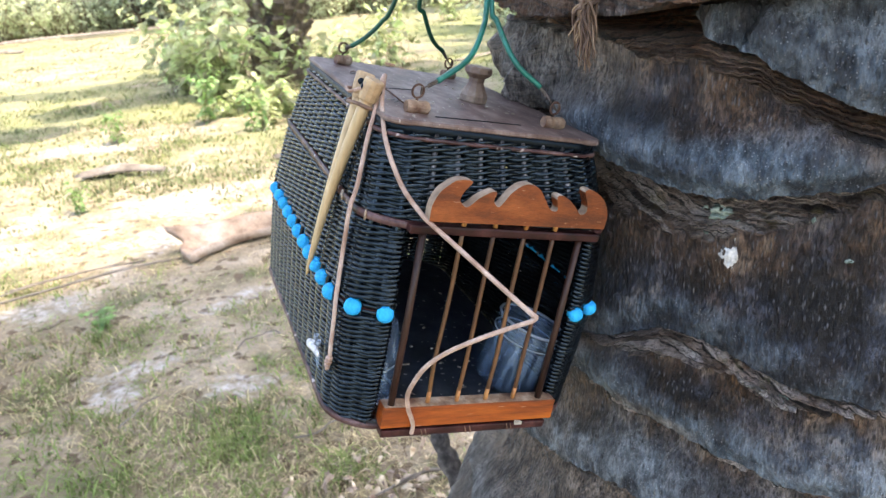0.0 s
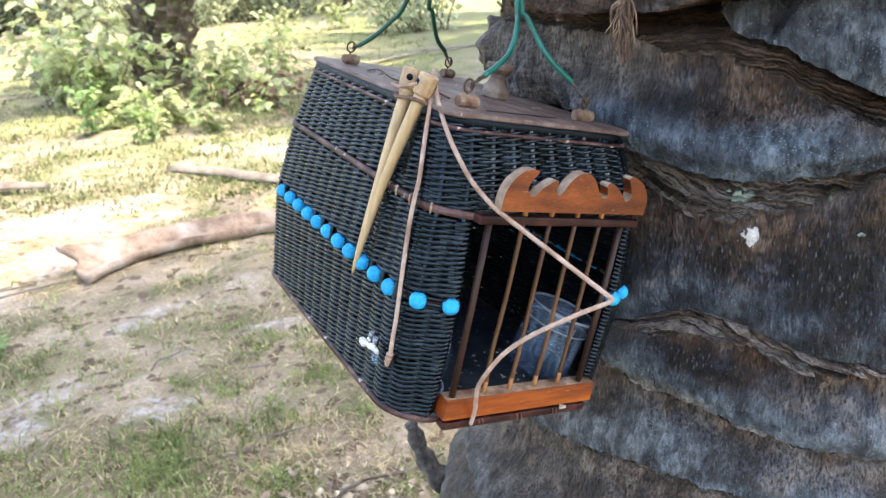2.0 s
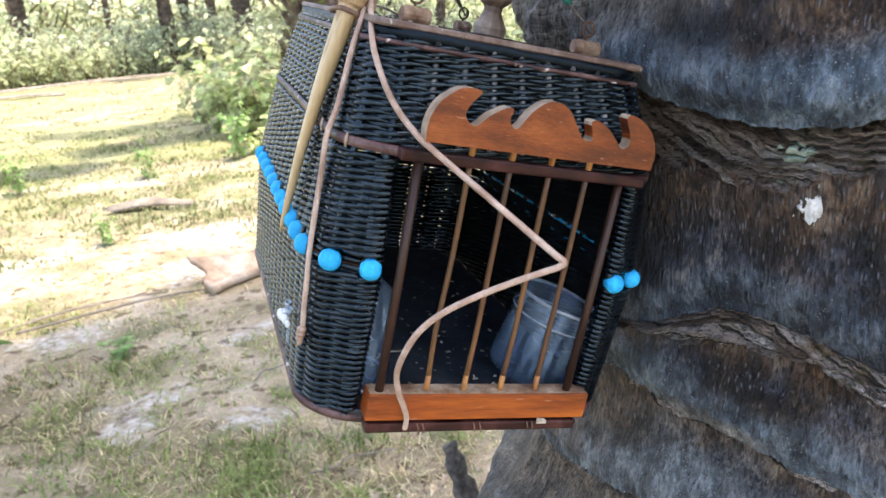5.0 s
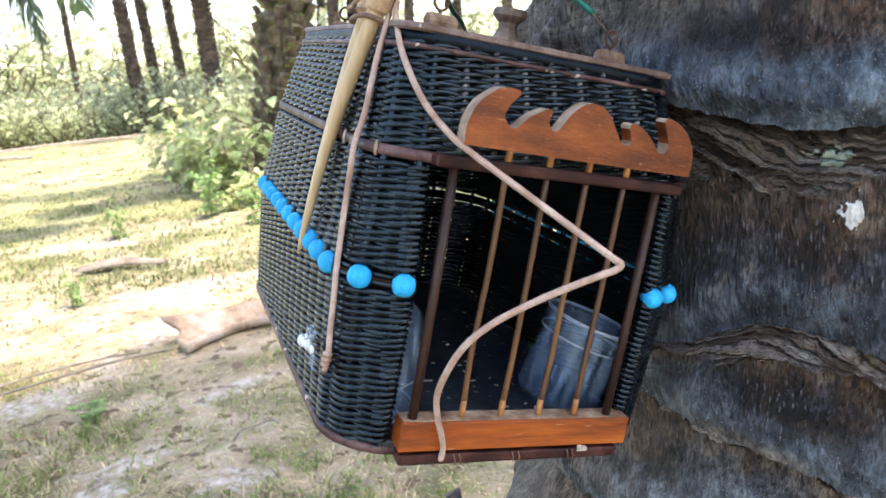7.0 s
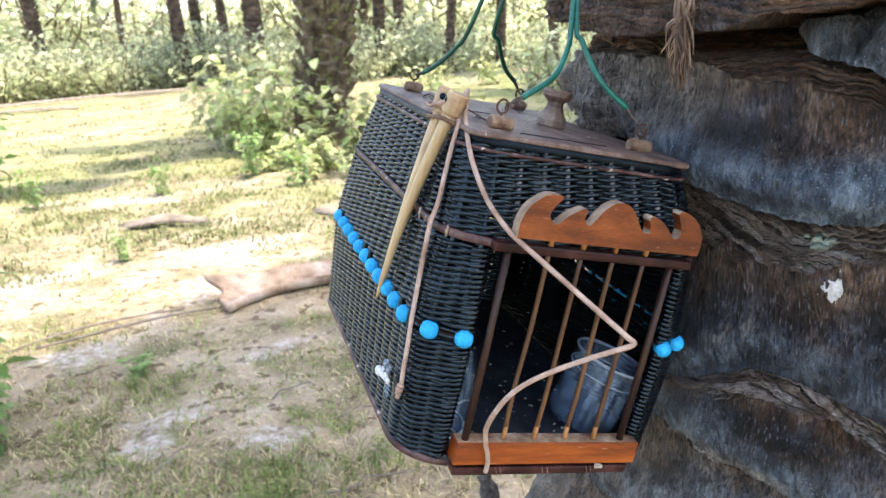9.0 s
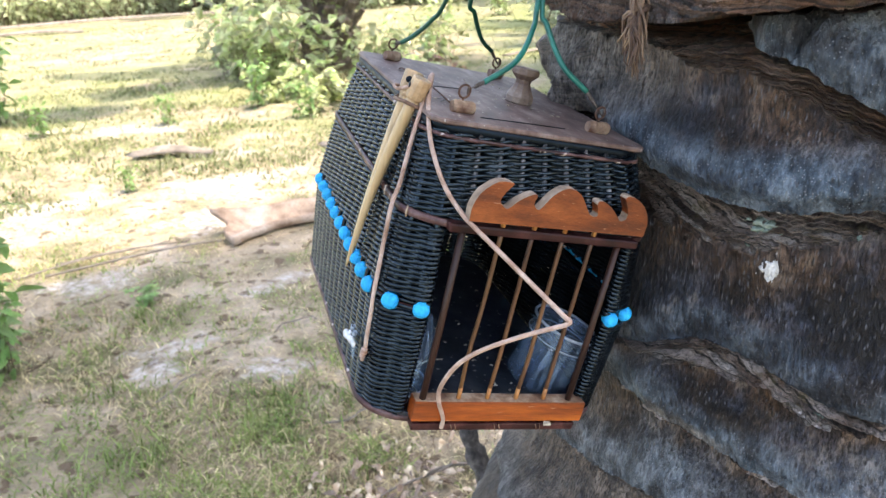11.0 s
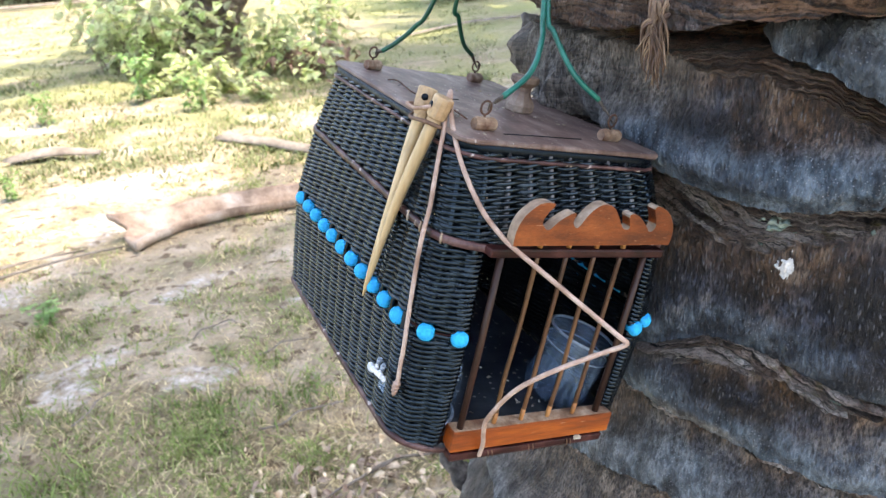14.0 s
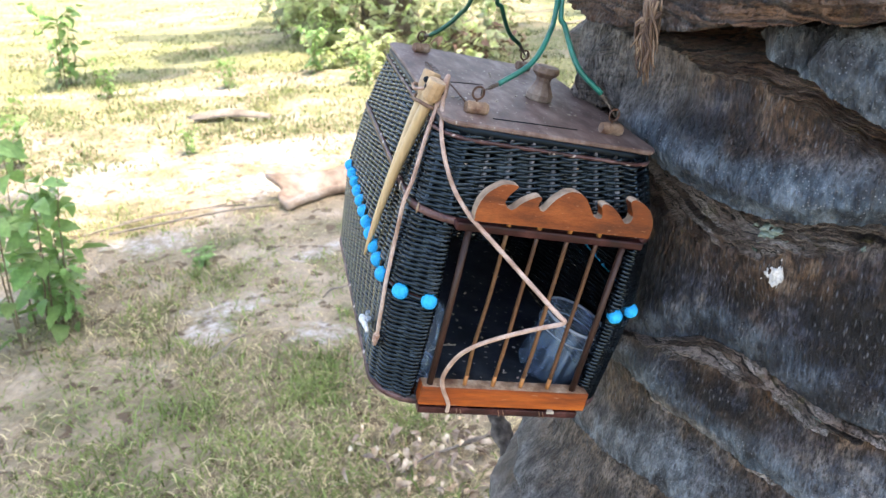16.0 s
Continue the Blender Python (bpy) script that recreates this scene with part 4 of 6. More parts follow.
def fibre_tuft(w, z, length, count, spread, seed):
    rng = random.Random(seed)
    s = Soup()
    m = on_trunk(w, z, 0.004)
    for k in range(count):
        x0, dx = rng.gauss(0, spread * 0.45), rng.gauss(0, spread * 1.1)
        l = length * rng.uniform(0.45, 1.05)
        kink, turn = rng.gauss(0, spread * 0.5), rng.uniform(-2, 2)
        pts = [m @ Vector((x0 + dx * t + kink * math.sin(4 * t + turn), -l * t + 0.004 * math.sin(5 * t + turn), 0.001 + 0.006 * math.sin(t * 2.4) + 0.002 * math.sin(7 * t + turn))) for t in np.linspace(0, 1, 7)]
        s.tube([tuple(q) for q in pts], [0.0010, 0.0010, 0.0009, 0.0008, 0.0007, 0.0005, 0.0003], 4)
    for k in range(5):                                # torn straps among the fibres
        x0, l = (k - 2) * 0.0024, length * rng.uniform(0.7, 1.0)
        pts = [m @ Vector((x0 * (1 - 0.6 * t) + 0.002 * math.sin(3 * t + k), 0.004 - l * t, 0.002 + 0.005 * math.sin(t * 2.4 + k))) for t in np.linspace(0, 1, 9)]
        s.tube([tuple(q) for q in pts], [0.0016, 0.0024, 0.0026, 0.0024, 0.0027, 0.0022, 0.0020, 0.0014, 0.0004], 6, squash=0.35)
    return s


tuft = thing("fibre_tuft", "tuft of dry brown palm fibre hanging from the bark", "fibre")
part("tuft", fibre_tuft(218.3, 1.438, 0.042, 54, 0.0042, 4), fibre_mat, tuft)


def frond_stub():
    """Dark torn leaf base at the trunk's foot."""
    s = Soup()
    pts = smooth_line([(0.12, 0.80, 0.70), (0.06, 0.82, 0.76), (0.02, 0.84, 0.81), (0.0, 0.86, 0.87)], 6)
    s.tube(pts, [0.032 - 0.018 * k / (len(pts) - 1) + 0.004 * math.sin(k * 2.1) for k in range(len(pts))], 9, squash=0.6)
    return s


stub = thing("leaf_stub", "dark broken leaf base sticking out of the palm trunk", "leaf base")
part("stub", frond_stub(), flake_mat, stub)


def bark_chip():
    """A thick broken flake of bark: a slab with uneven faces that leans off the trunk."""
    n, rows, verts, faces = 12, 7, [], []
    m = Matrix(((0.93, 0.30, 0.20, 0.1185), (-0.34, 0.92, 0.10, 0.786), (-0.10, -0.16, 0.97, 1.352), (0, 0, 0, 1)))
    for j in range(rows):
        z = j / (rows - 1)
        half = 0.0135 - 0.004 * z + 0.002 * math.sin(j * 2.3)
        for k in range(n):
            a = 2 * math.pi * k / n
            x, y = math.cos(a), math.sin(a)
            box = 1.0 / max(abs(x), abs(y)) ** 0.7
            verts.append(m @ Vector((half * x * box - 0.008 * z, 0.012 * y * box, 0.056 * z + 0.004 * noise.noise(Vector((x * 2, y * 2, j)))) ) + Vector((0.0015 * noise.noise(Vector((x * 4, z * 5, 1))), 0, 0)))
    faces = [(j * n + k, j * n + (k + 1) % n, (j + 1) * n + (k + 1) % n, (j + 1) * n + k) for j in range(rows - 1) for k in range(n)]
    faces += [tuple(range(n))[::-1], tuple((rows - 1) * n + k for k in range(n))]
    return Soup().add(verts, faces)


chip = thing("bark_flake", "dark broken flake of bark standing off the palm trunk", "bark")
part("flake", bark_chip(), flake_mat, chip)


# ---- the cage ----
CAGE = Matrix(((0.9044, -0.3527, 0.2401, -0.011), (0.3595, 0.9330, 0.0161, 0.395), (-0.2297, 0.0718, 0.9706, 1.183), (0, 0, 0, 1)))
MID = 0.061                       # the cage's middle plane, across
# height: half width, front, back, corner radius
SECTIONS = [(-0.006, 0.0885, 0.0075, 0.283, 0.030), (0.078, 0.0942, 0.0040, 0.288, 0.033), (0.137, 0.0870, 0.0070, 0.285, 0.032), (0.165, 0.0812, 0.0195, 0.278, 0.027), (0.193, 0.0745, 0.036, 0.269, 0.020)]
cage = thing("bird_cage", "hanging bird cage of black woven cane with brown wooden laths", "bird cage", CAGE)


def section(z):
    a = SECTIONS
    for lo, hi in zip(a, a[1:]):
        if z <= hi[0]:
            t = (z - lo[0]) / (hi[0] - lo[0])
            return [lo[i] + (hi[i] - lo[i]) * t for i in range(1, 5)]
    return list(a[-1][1:])


def ring_point(z, s, out=0.0):
    """A point on the cage's wall at height z; s from 0 to 1 runs once round, from the middle of the front to the right."""
    hx, y0, y1, r = section(z)
    hx, y0, y1, r = hx + out, y0 - out, y1 + out, r + out
    fx, fy, arc = hx - r, (y1 - y0) - 2 * r, math.pi / 2 * r
    total = 4 * fx + 2 * fy + 4 * arc
    d = (s % 1.0) * total
    corners = [(MID + fx, y0 + r, -90), (MID + fx, y1 - r, 0), (MID - fx, y1 - r, 90), (MID - fx, y0 + r, 180)]
    runs = [(fx, (MID, y0), (1, 0)), (fy, (MID + hx, y0 + r), (0, 1)), (2 * fx, (MID + fx, y1), (-1, 0)), (fy, (MID - hx, y1 - r), (0, -1)), (fx, (MID - fx, y0), (1, 0))]
    for k in range(5):
        length, start, way = runs[k]
        if d <= length or k == 4:
            return np.array((start[0] + way[0] * d, start[1] + way[1] * d, z))
        d -= length
        if d <= arc:
            cx, cy, a0 = corners[k]
            a = radians(a0) + d / r
            return np.array((cx + r * math.cos(a), cy + r * math.sin(a), z))
        d -= arc


STAKES, PITCH, BEAD_Z, HOOP_Z = 50, 0.0034, 0.0795, 0.137


def door_span(z):
    """The share of the round that the doorway takes on each side of the front's middle."""
    s = 0.0
    while ring_point(z, s)[0] < 0.1275 and s < 0.2:
        s += 0.0005
    return s


def weave_cage():
    rng = random.Random(7)
    z, k = -0.002, 0
    while z < 0.1868:
        if abs(z - BEAD_Z) > 0.0040 and abs(z - HOOP_Z) > 0.0032:
            gap = door_span(z) if z < HOOP_Z else 0.0
            closed = gap == 0.0
            n = STAKES * 4
            for lay in (0, 1):
                pts = []
                for i in range(n + (0 if closed else 1)):
                    sh = gap + (1 - 2 * gap) * i / n + (0.5 if closed else 0.0)
                    u = sh * STAKES
                    turn = math.pi * (u + lay + k)
                    p = ring_point(z, sh, 0.0017 * math.cos(turn))
                    p[2] += 0.0012 * math.sin(turn) + 0.0008 * noise.noise(Vector((u * 0.35, k * 5.1, 2.0))) + 0.0005 * noise.noise(Vector((u * 1.7, k * 3.3, lay)))
                    pts.append(p)
                part("strand", Soup().tube(pts, 0.00150 + rng.uniform(-0.00014, 0.00014), 6, closed), black_cane, cage)
        z += PITCH
        k += 1
    # added backing strands inside the wall, to block light through the bead gap
    gap = door_span(BEAD_Z)
    for dz in (-0.0019, 0.0019):
        pts = [ring_point(BEAD_Z + dz, gap + (1 - 2 * gap) * i / 160, -0.0022) for i in range(161)]
        part("strand", Soup().tube(pts, 0.0017, 6), black_cane, cage)
    pts = [ring_point(BEAD_Z, gap + (1 - 2 * gap) * i / 160, -0.0050) for i in range(161)]
    part("strand", Soup().tube(pts, 0.0022, 6), black_cane, cage)
    for j in range(STAKES):
        s = (j + 0.0) / STAKES
        front = min(s, 1 - s) < door_span(0.08) + 0.004
        z0 = HOOP_Z if front else -0.004
        zs = np.linspace(z0, 0.187, 10 if front else 26)
        part("stake", Soup().tube([ring_point(q, s, 0.0004) for q in zs], 0.0018, 7), stake_cane if front else black_cane, cage)
    # stakes that finish the doorway's edges, wound with cane
    for sg in (-1, 1):
        zs = np.linspace(0.0, HOOP_Z, 40)
        pts = [ring_point(q, sg * (door_span(q) + 0.0015)) for q in zs]
        part("stake", Soup().tube(pts, 0.0016, 7), black_cane, cage)
        turns, coil = 44, []
        for i in range(turns * 8):
            q = 0.001 + (HOOP_Z - 0.004) * i / (turns * 8)
            if abs(q - BEAD_Z) < 0.003:
                q = BEAD_Z - 0.003 if q < BEAD_Z else BEAD_Z + 0.003
            a = 2 * math.pi * i / 8
            p = ring_point(q, sg * (door_span(q) + 0.0015 + 0.0055 * math.cos(a)), 0.0030 * math.sin(a))
            p[2] += 0.0004 * noise.noise(Vector((i * 0.2, sg, 4)))
            coil.append(p)
        part("wound_edge", Soup().tube(coil, 0.0012, 6), black_cane, cage, "black cane wound round the doorway's edge")


weave_cage()


def lath(z, out, tall, thick, name, material, s0=0.0, s1=1.0, label="", wobble=0.0004):
    """A flat strip that runs round the cage."""
    n = 150
    closed = s1 - s0 > 0.999
    verts, faces = [], []
    m = n if closed else n + 1
    for i in range(m):
        s = s0 + (s1 - s0) * i / n
        w = wobble * noise.noise(Vector((s * 30, z * 50, 3)))
        for o, dz in ((out, -tall / 2), (out + thick, -tall / 2 * 0.8), (out + thick * 1.1, 0), (out + thick, tall / 2 * 0.8), (out, tall / 2)):
            p = ring_point(z, s, o + w)
            verts.append((p[0], p[1], z + dz + w))
    for i in range(n):
        j = (i + 1) % m
        for k in range(5):
            l = (k + 1) % 5
            faces.append((i * 5 + k, j * 5 + k, j * 5 + l, i * 5 + l))
    if not closed:
        faces += [tuple(range(5)), tuple(n * 5 + k for k in range(4, -1, -1))]
    return part(name, Soup().add(verts, faces), material, cage, label)


lath(HOOP_Z, 0.0010, 0.0052, 0.0022, "hoop", dark_lath, label="worn reddish-brown lath round the middle")
for s in (0.895, 0.873, 0.852, 0.832):
    p, q = ring_point(HOOP_Z, s, 0.0032), ring_point(HOOP_Z, s, 0.0042)
    part("stud", Soup().tube([tuple(p - np.array((0, 0, 0.0034))), tuple((p + q) / 2), tuple(p + np.array((0, 0, 0.0036)))], [0.0006, 0.0009, 0.0005], 6), raw_wood, cage, "pale stake end nailed over the hoop")
lath(-0.0030, 0.0002, 0.0048, 0.0030, "bottom_rim", dark_lath, label="dark red-brown bottom rim")
lath(0.1838, 0.0016, 0.0026, 0.0018, "top_rim", dark_lath, label="thin reddish-brown rim under the top")
lath(0.1883, 0.0008, 0.0062, 0.0016, "edge_band", black_edge, label="black painted edge under the top board")


def rounded_slab(hx, y0, y1, r, z0, z1, bevel):
    n = 6
    loop = []
    for cx, cy, a0 in ((MID + hx - r, y0 + r, -90), (MID + hx - r, y1 - r, 0), (MID - hx + r, y1 - r, 90), (MID - hx + r, y0 + r, 180)):
        for k in range(n + 1):
            a = radians(a0 + 90 * k / n)
            loop.append((cx, cy, r, math.cos(a), math.sin(a)))
    verts, faces = [], []
    levels = [(z0, bevel), (z0 + bevel, 0), (z1 - bevel, 0), (z1, bevel)]
    for z, b in levels:
        for cx, cy, rr, c, s in loop:
            verts.append((cx + (rr - b) * c, cy + (rr - b) * s, z))
    m = len(loop)
    for j in range(3):
        for k in range(m):
            faces.append((j * m + k, j * m + (k + 1) % m, (j + 1) * m + (k + 1) % m, (j + 1) * m + k))
    faces += [tuple(range(m - 1, -1, -1)), tuple(3 * m + k for k in range(m))]
    return Soup().add(verts, faces)


TOP = 0.1942
part("top_board", rounded_slab(0.0775, 0.031, 0.272, 0.012, 0.1906, TOP, 0.0010), plate_wood, cage, "dusty dark brown wooden top board", smooth=False)
part("floor_board", rounded_slab(0.085, 0.004, 0.279, 0.03, -0.0035, 0.0015, 0.0008), floor_mat, cage, "black floor board with seed husks", smooth=False)
for a, b in (((0.021, 0.050), (0.085, 0.056)), ((0.012, 0.140), (0.041, 0.150))):
    part("seam", Soup().tube([(*a, TOP), ((a[0] + b[0]) / 2, (a[1] + b[1]) / 2 + 0.0004, TOP), (*b, TOP)], 0.0006, 5), black_edge, cage, "thin dark seam in the top board")


def hang_beads():
    spots = []
    def at(x, y):
        best = min((np.hypot(*(ring_point(BEAD_Z, s, 0.0012)[:2] - np.array((x, y)))), s) for s in np.linspace(0, 1, 1200))
        return best[1]
    left = [at(-0.0068, 0.006), at(-0.0225, 0.0170)] + [at(-0.035, 0.036 + 0.0212 * k) for k in range(11)]
    for s in left:
        spots += [s, 1 - s]
    spots += [0.5 + 0.0245 * k for k in (-2, -1, 0, 1, 2)]
    me = None
    for s in spots:
        p, q = ring_point(BEAD_Z, s, 0.0014), ring_point(BEAD_Z, s + 0.002, 0.0014)
        if me is None:
            me = Soup().lathe([(0.0008, -0.0052), (0.0021, -0.0051), (0.0036, -0.0044), (0.0043, -0.0037), (0.0049, -0.0027), (0.0053, -0.0016), (0.0055, 0.0), (0.0053, 0.0016), (0.0049, 0.0027), (0.0043, 0.0037), (0.0036, 0.0044), (0.0021, 0.0051), (0.0008, 0.0052)], 28).mesh("bead", blue_bead)
        ob = part("bead", me, blue_bead, cage)
        ob.matrix_local = Matrix.Translation(p) @ Vector(q - p).to_track_quat("Z", "Y").to_matrix().to_4x4()
    g = door_span(BEAD_Z)
    part("bead_wire", Soup().tube([ring_point(BEAD_Z, g + (1 - 2 * g) * i / 160, -0.0012) for i in range(161)], 0.0006, 5), red_wire, cage, "dark red wire that threads the beads")


hang_beads()


def build_door():
    door = part("door", Soup().box((0.0, -0.0030, 0.0), (0.128, 0.0085, 0.0150), 0.0008), orange_wood, cage, "orange-brown wooden door sill", smooth=False)
    part("sill_top", Soup().box((0.0008, -0.0020, 0.0148), (0.1272, 0.0080, 0.0153), 0.0001), old_block, door, "worn pale top of the sill", smooth=False)
    part("door_head", Soup().box((-0.0035, -0.0022, 0.1346), (0.1280, 0.0060, 0.1400), 0.0012, None, 0.0002), maroon_lath, door, "red-brown lath over the door", smooth=False)
    part("door_foot", Soup().box((0.0010, -0.0035, -0.0072), (0.1235, 0.0070, -0.0012), 0.0014, None, 0.0003), maroon_lath, door, "dark red lath under the sill", smooth=False)
    for x in (0.028, 0.031, 0.060, 0.0635, 0.092, 0.095):
        part("lashing", Soup().tube([(x, -0.0040, -0.0015), (x + 0.001, -0.0043, -0.004), (x + 0.002, -0.0038, -0.0070)], 0.0004, 5), brown_cord, door, "thin cord lashing")
    part("chip", Soup().box((0.0985, -0.0050, -0.0024), (0.1035, -0.0032, -0.0002), 0.0005, None, 0.0006), chaff, door, "white chip stuck on the lath", smooth=False)
    for x in (0.0062, 0.1155):
        part("post", Soup().tube([(x, 0.0015, 0.012), (x + 0.0003, 0.0012, 0.07), (x, 0.0015, 0.138)], 0.0023, 10), dark_post, door, "dark brown side post")
    for x, bend in ((0.0318, -0.0012), (0.0530, 0.0003), (0.0745, 0.0006), (0.0957, -0.0003)):
        bar = part("bar", Soup().tube(smooth_line([(x, 0.002, 0.022), (x + bend, 0.0014, 0.05), (x, 0.0012, 0.09), (x - 0.0004, 0.001, 0.1405)], 4), 0.00150, 8), brown_bar, door)
        part("bar_foot", Soup().tube([(x, 0.0022, 0.013), (x, 0.002, 0.024)], 0.0016, 8), bar_tip, bar, "bare orange end of the bar")
        part("bar_tip", Soup().tube([(x - 0.0004, 0.001, 0.139), (x - 0.0004, 0.0005, 0.147), (x - 0.0004, 0.0005, 0.1495)], [0.0017, 0.0015, 0.0008], 8), bar_tip, bar, "bare orange end of the bar")
    # the carved crest above the door
    outline = [(0.003, 0.146), (0.003, 0.155), (0.006, 0.163), (0.011, 0.168), (0.017, 0.1715), (0.026, 0.171), (0.0225, 0.166), (0.020, 0.161), (0.0215, 0.1575), (0.026, 0.1555),
               (0.032, 0.161), (0.040, 0.1655), (0.0435, 0.165), (0.0425, 0.160), (0.047, 0.1565), (0.053, 0.165), (0.060, 0.1705), (0.067, 0.1712), (0.0735, 0.168), (0.079, 0.1615),
               (0.0835, 0.1562), (0.0885, 0.1555), (0.0885, 0.1590), (0.0865, 0.1645), (0.0905, 0.1655), (0.0970, 0.1625), (0.103, 0.1575), (0.107, 0.1538), (0.111, 0.1555), (0.1105, 0.161),
               (0.1065, 0.1685), (0.1095, 0.1705), (0.117, 0.168), (0.124, 0.1625), (0.1285, 0.154), (0.1285, 0.1445)]
    fine = smooth_line([(x, 0, z) for x, z in outline], 3)
    fine = [(p[0], p[2]) for p in fine]
    bm = bmesh.new()
    turn = lambda x, y: (0.066 + (x - 0.066) * 0.998 - y * 0.06, -0.0040 + (x - 0.066) * 0.060 + y)
    rows = []
    for y in (-0.0035, 0.0035):
        rows.append([bm.verts.new((*turn(x, y), z)) for x, z in fine])
    n = len(fine)
    for k in range(n):
        bm.faces.new((rows[0][k], rows[0][(k + 1) % n], rows[1][(k + 1) % n], rows[1][k]))
    bm.faces.new(rows[0][::-1])
    bm.faces.new(rows[1])
    bmesh.ops.recalc_face_normals(bm, faces=bm.faces[:])
    bmesh.ops.triangulate(bm, faces=[f for f in bm.faces if len(f.verts) > 4])
    me = bpy.data.meshes.new("crest")
    bm.to_mesh(me)
    bm.free()
    me.materials.append(crest_wood)
    me.materials.append(raw_wood)
    for f in me.polygons:
        if abs(f.normal.y) < 0.7 and f.normal.z > -0.2:
            f.material_index = 1
    part("crest", me, crest_wood, cage, "carved orange-brown wooden crest with wave-like notches")


build_door()


def top_fittings():
    # corner blocks with screw eyes
    for x, y, turn, length in ((0.0105, 0.0575, 6, 0.0155), (0.1125, 0.061, 4, 0.0165), (0.0085, 0.243, 20, 0.0145), (0.1075, 0.2475, 10, 0.013)):
        turn_m, wear = pose(x, y, TOP, 0, 0, turn), random.Random(int(y * 1e4))
        knobbly = [0.0043 + wear.uniform(-0.0004, 0.0003) for _ in range(9)]
        knobbly[0] = knobbly[-1] = 0.0036
        blk = part("corner_block", Soup().tube([tuple(turn_m @ Vector((length * (k / 8 - 0.5), 0.0, 0.0036))) for k in range(9)], knobbly, 14), old_block, cage, "worn wooden corner dowel", smooth=False)
        eye = Soup()
        eye.tube([(x - 0.001, y, TOP + 0.006), (x - 0.001, y, TOP + 0.0098)], 0.0008, 6)
        eye.tube([(x - 0.001 + 0.0042 * math.cos(a), y + 0.0012 * math.cos(a), TOP + 0.0135 + 0.0042 * math.sin(a)) for a in np.linspace(0, 2 * math.pi, 18)[:-1]], 0.00075, 6, True)
        part("screw_eye", eye, rust, blk, "rusty iron screw eye")
    part("knob", Soup().lathe([(0.0088, -0.0005), (0.0105, 0.0012), (0.0108, 0.0052), (0.0098, 0.0075), (0.0074, 0.0115), (0.0058, 0.0150), (0.0062, 0.0180), (0.0092, 0.0205), (0.0106, 0.0222), (0.0106, 0.0252), (0.0095, 0.0264)], 10, pose(0.082, 0.131, TOP)), knob_wood, cage, "turned wooden knob, dusty and worn", smooth=False)
    rng = random.Random(2)
    for y in (0.085, 0.092, 0.118, 0.135, 0.142, 0.168, 0.178, 0.19):
        x = 0.004 + 0.004 * rng.random()
        part("staple", Soup().tube([(x - 0.004, y - 0.003, TOP + 0.0006), (x, y, TOP + 0.0018), (x + 0.004, y + 0.004, TOP + 0.0006)], [0.0004, 0.0011, 0.0004], 6, squash=0.5), steel_flake, cage, "grey metal staple on the top board")
    part("tie_wire", Soup().tube(smooth_line([(0.003, 0.195, TOP + 0.001), (0.0, 0.17, TOP + 0.005), (0.002, 0.145, TOP + 0.002), (0.004, 0.11, TOP + 0.005), (0.008, 0.075, TOP + 0.002)], 6), 0.0006, 5), rust, cage, "thin dark tie wire")
    for _ in range(16):
        x, y = rng.uniform(0.0, 0.12), rng.uniform(0.04, 0.2)
        part("chip", Soup().box((-0.0012, -0.0006, 0), (0.0012, 0.0006, 0.0007), 0.0002, pose(x, y, TOP - 0.0001, 0, 0, rng.uniform(0, 180)), 0.0002), chaff, cage, "small pale chip lying on the board", smooth=False)


top_fittings()


# pegs of pale horn that hang on the cage's side
def peg(x, y, gather, dx, label):
    top, tip = np.array((x, y, 0.196)), np.array((-0.0402, 0.079, 0.0715))
    bow = np.array((-0.0022, 0.0, 0.0))
    pts, rad = [], []
    for k in range(19):
        t = k / 18
        pts.append(top + (tip - top) * t + bow * math.sin(math.pi * t) * 1.2 + np.array((0, gather, 0)) * math.sin(math.pi * t))
        rad.append(0.0035 * (1 - t) ** 0.5 * (1 + 0.04 * math.sin(9 * t)) + 0.0006)
    ob = part("peg", Soup().tube(pts, rad, 12), horn_mat, cage, label)
    way = Vector(top - pts[3]).normalized().to_track_quat("Z", "Y").to_matrix().to_4x4()
    m = Matrix.Translation(top) @ way
    part("peg_head", Soup().lathe([(0.0040, -0.003), (0.0047, -0.001), (0.0044, 0.0005), (0.0060, 0.0022), (0.0064, 0.006), (0.0064, 0.0140), (0.0058, 0.0150)], 12, m), head_mat, ob, "pale turned head of the peg", smooth=False)
    # no hole is cut: a black plug stands in for its shade
    hole = m @ pose(0, 0, 0.0085, 90, 0, dx)
    part("hole", Soup().lathe([(0.0022, -0.0066), (0.0022, 0.0066)], 12, hole), black_edge, ob, "dark plug painted in for the shade of a bored hole")
    return top


p1 = peg(-0.0215, 0.0620, 0, 25, "pale yellow pointed horn peg with a bored head")
p2 = peg(-0.0195, 0.0850, -0.004, 25, "pale yellow pointed horn peg with a bored head")
c = (p1 + p2) / 2
part("peg_tie", Soup().tube([(c[0] + 0.0075 * math.cos(a) - 0.0006, c[1] + 0.0168 * math.sin(a), 0.1935 + 0.0012 * math.sin(2 * a)) for a in np.linspace(0, 2 * math.pi, 26)[:-1]], 0.0013, 7, True), brown_cord, cage, "brown leather tie round the pegs")
part("peg_tie", Soup().tube(smooth_line([(-0.0262, 0.060, 0.2045), (-0.0295, 0.0690, 0.2010), (-0.0285, 0.080, 0.1990), (-0.0265, 0.0925, 0.199), (-0.0175, 0.0965, 0.198)], 6), 0.0011, 7), cord_mat, cage, "tan cord through the pegs")


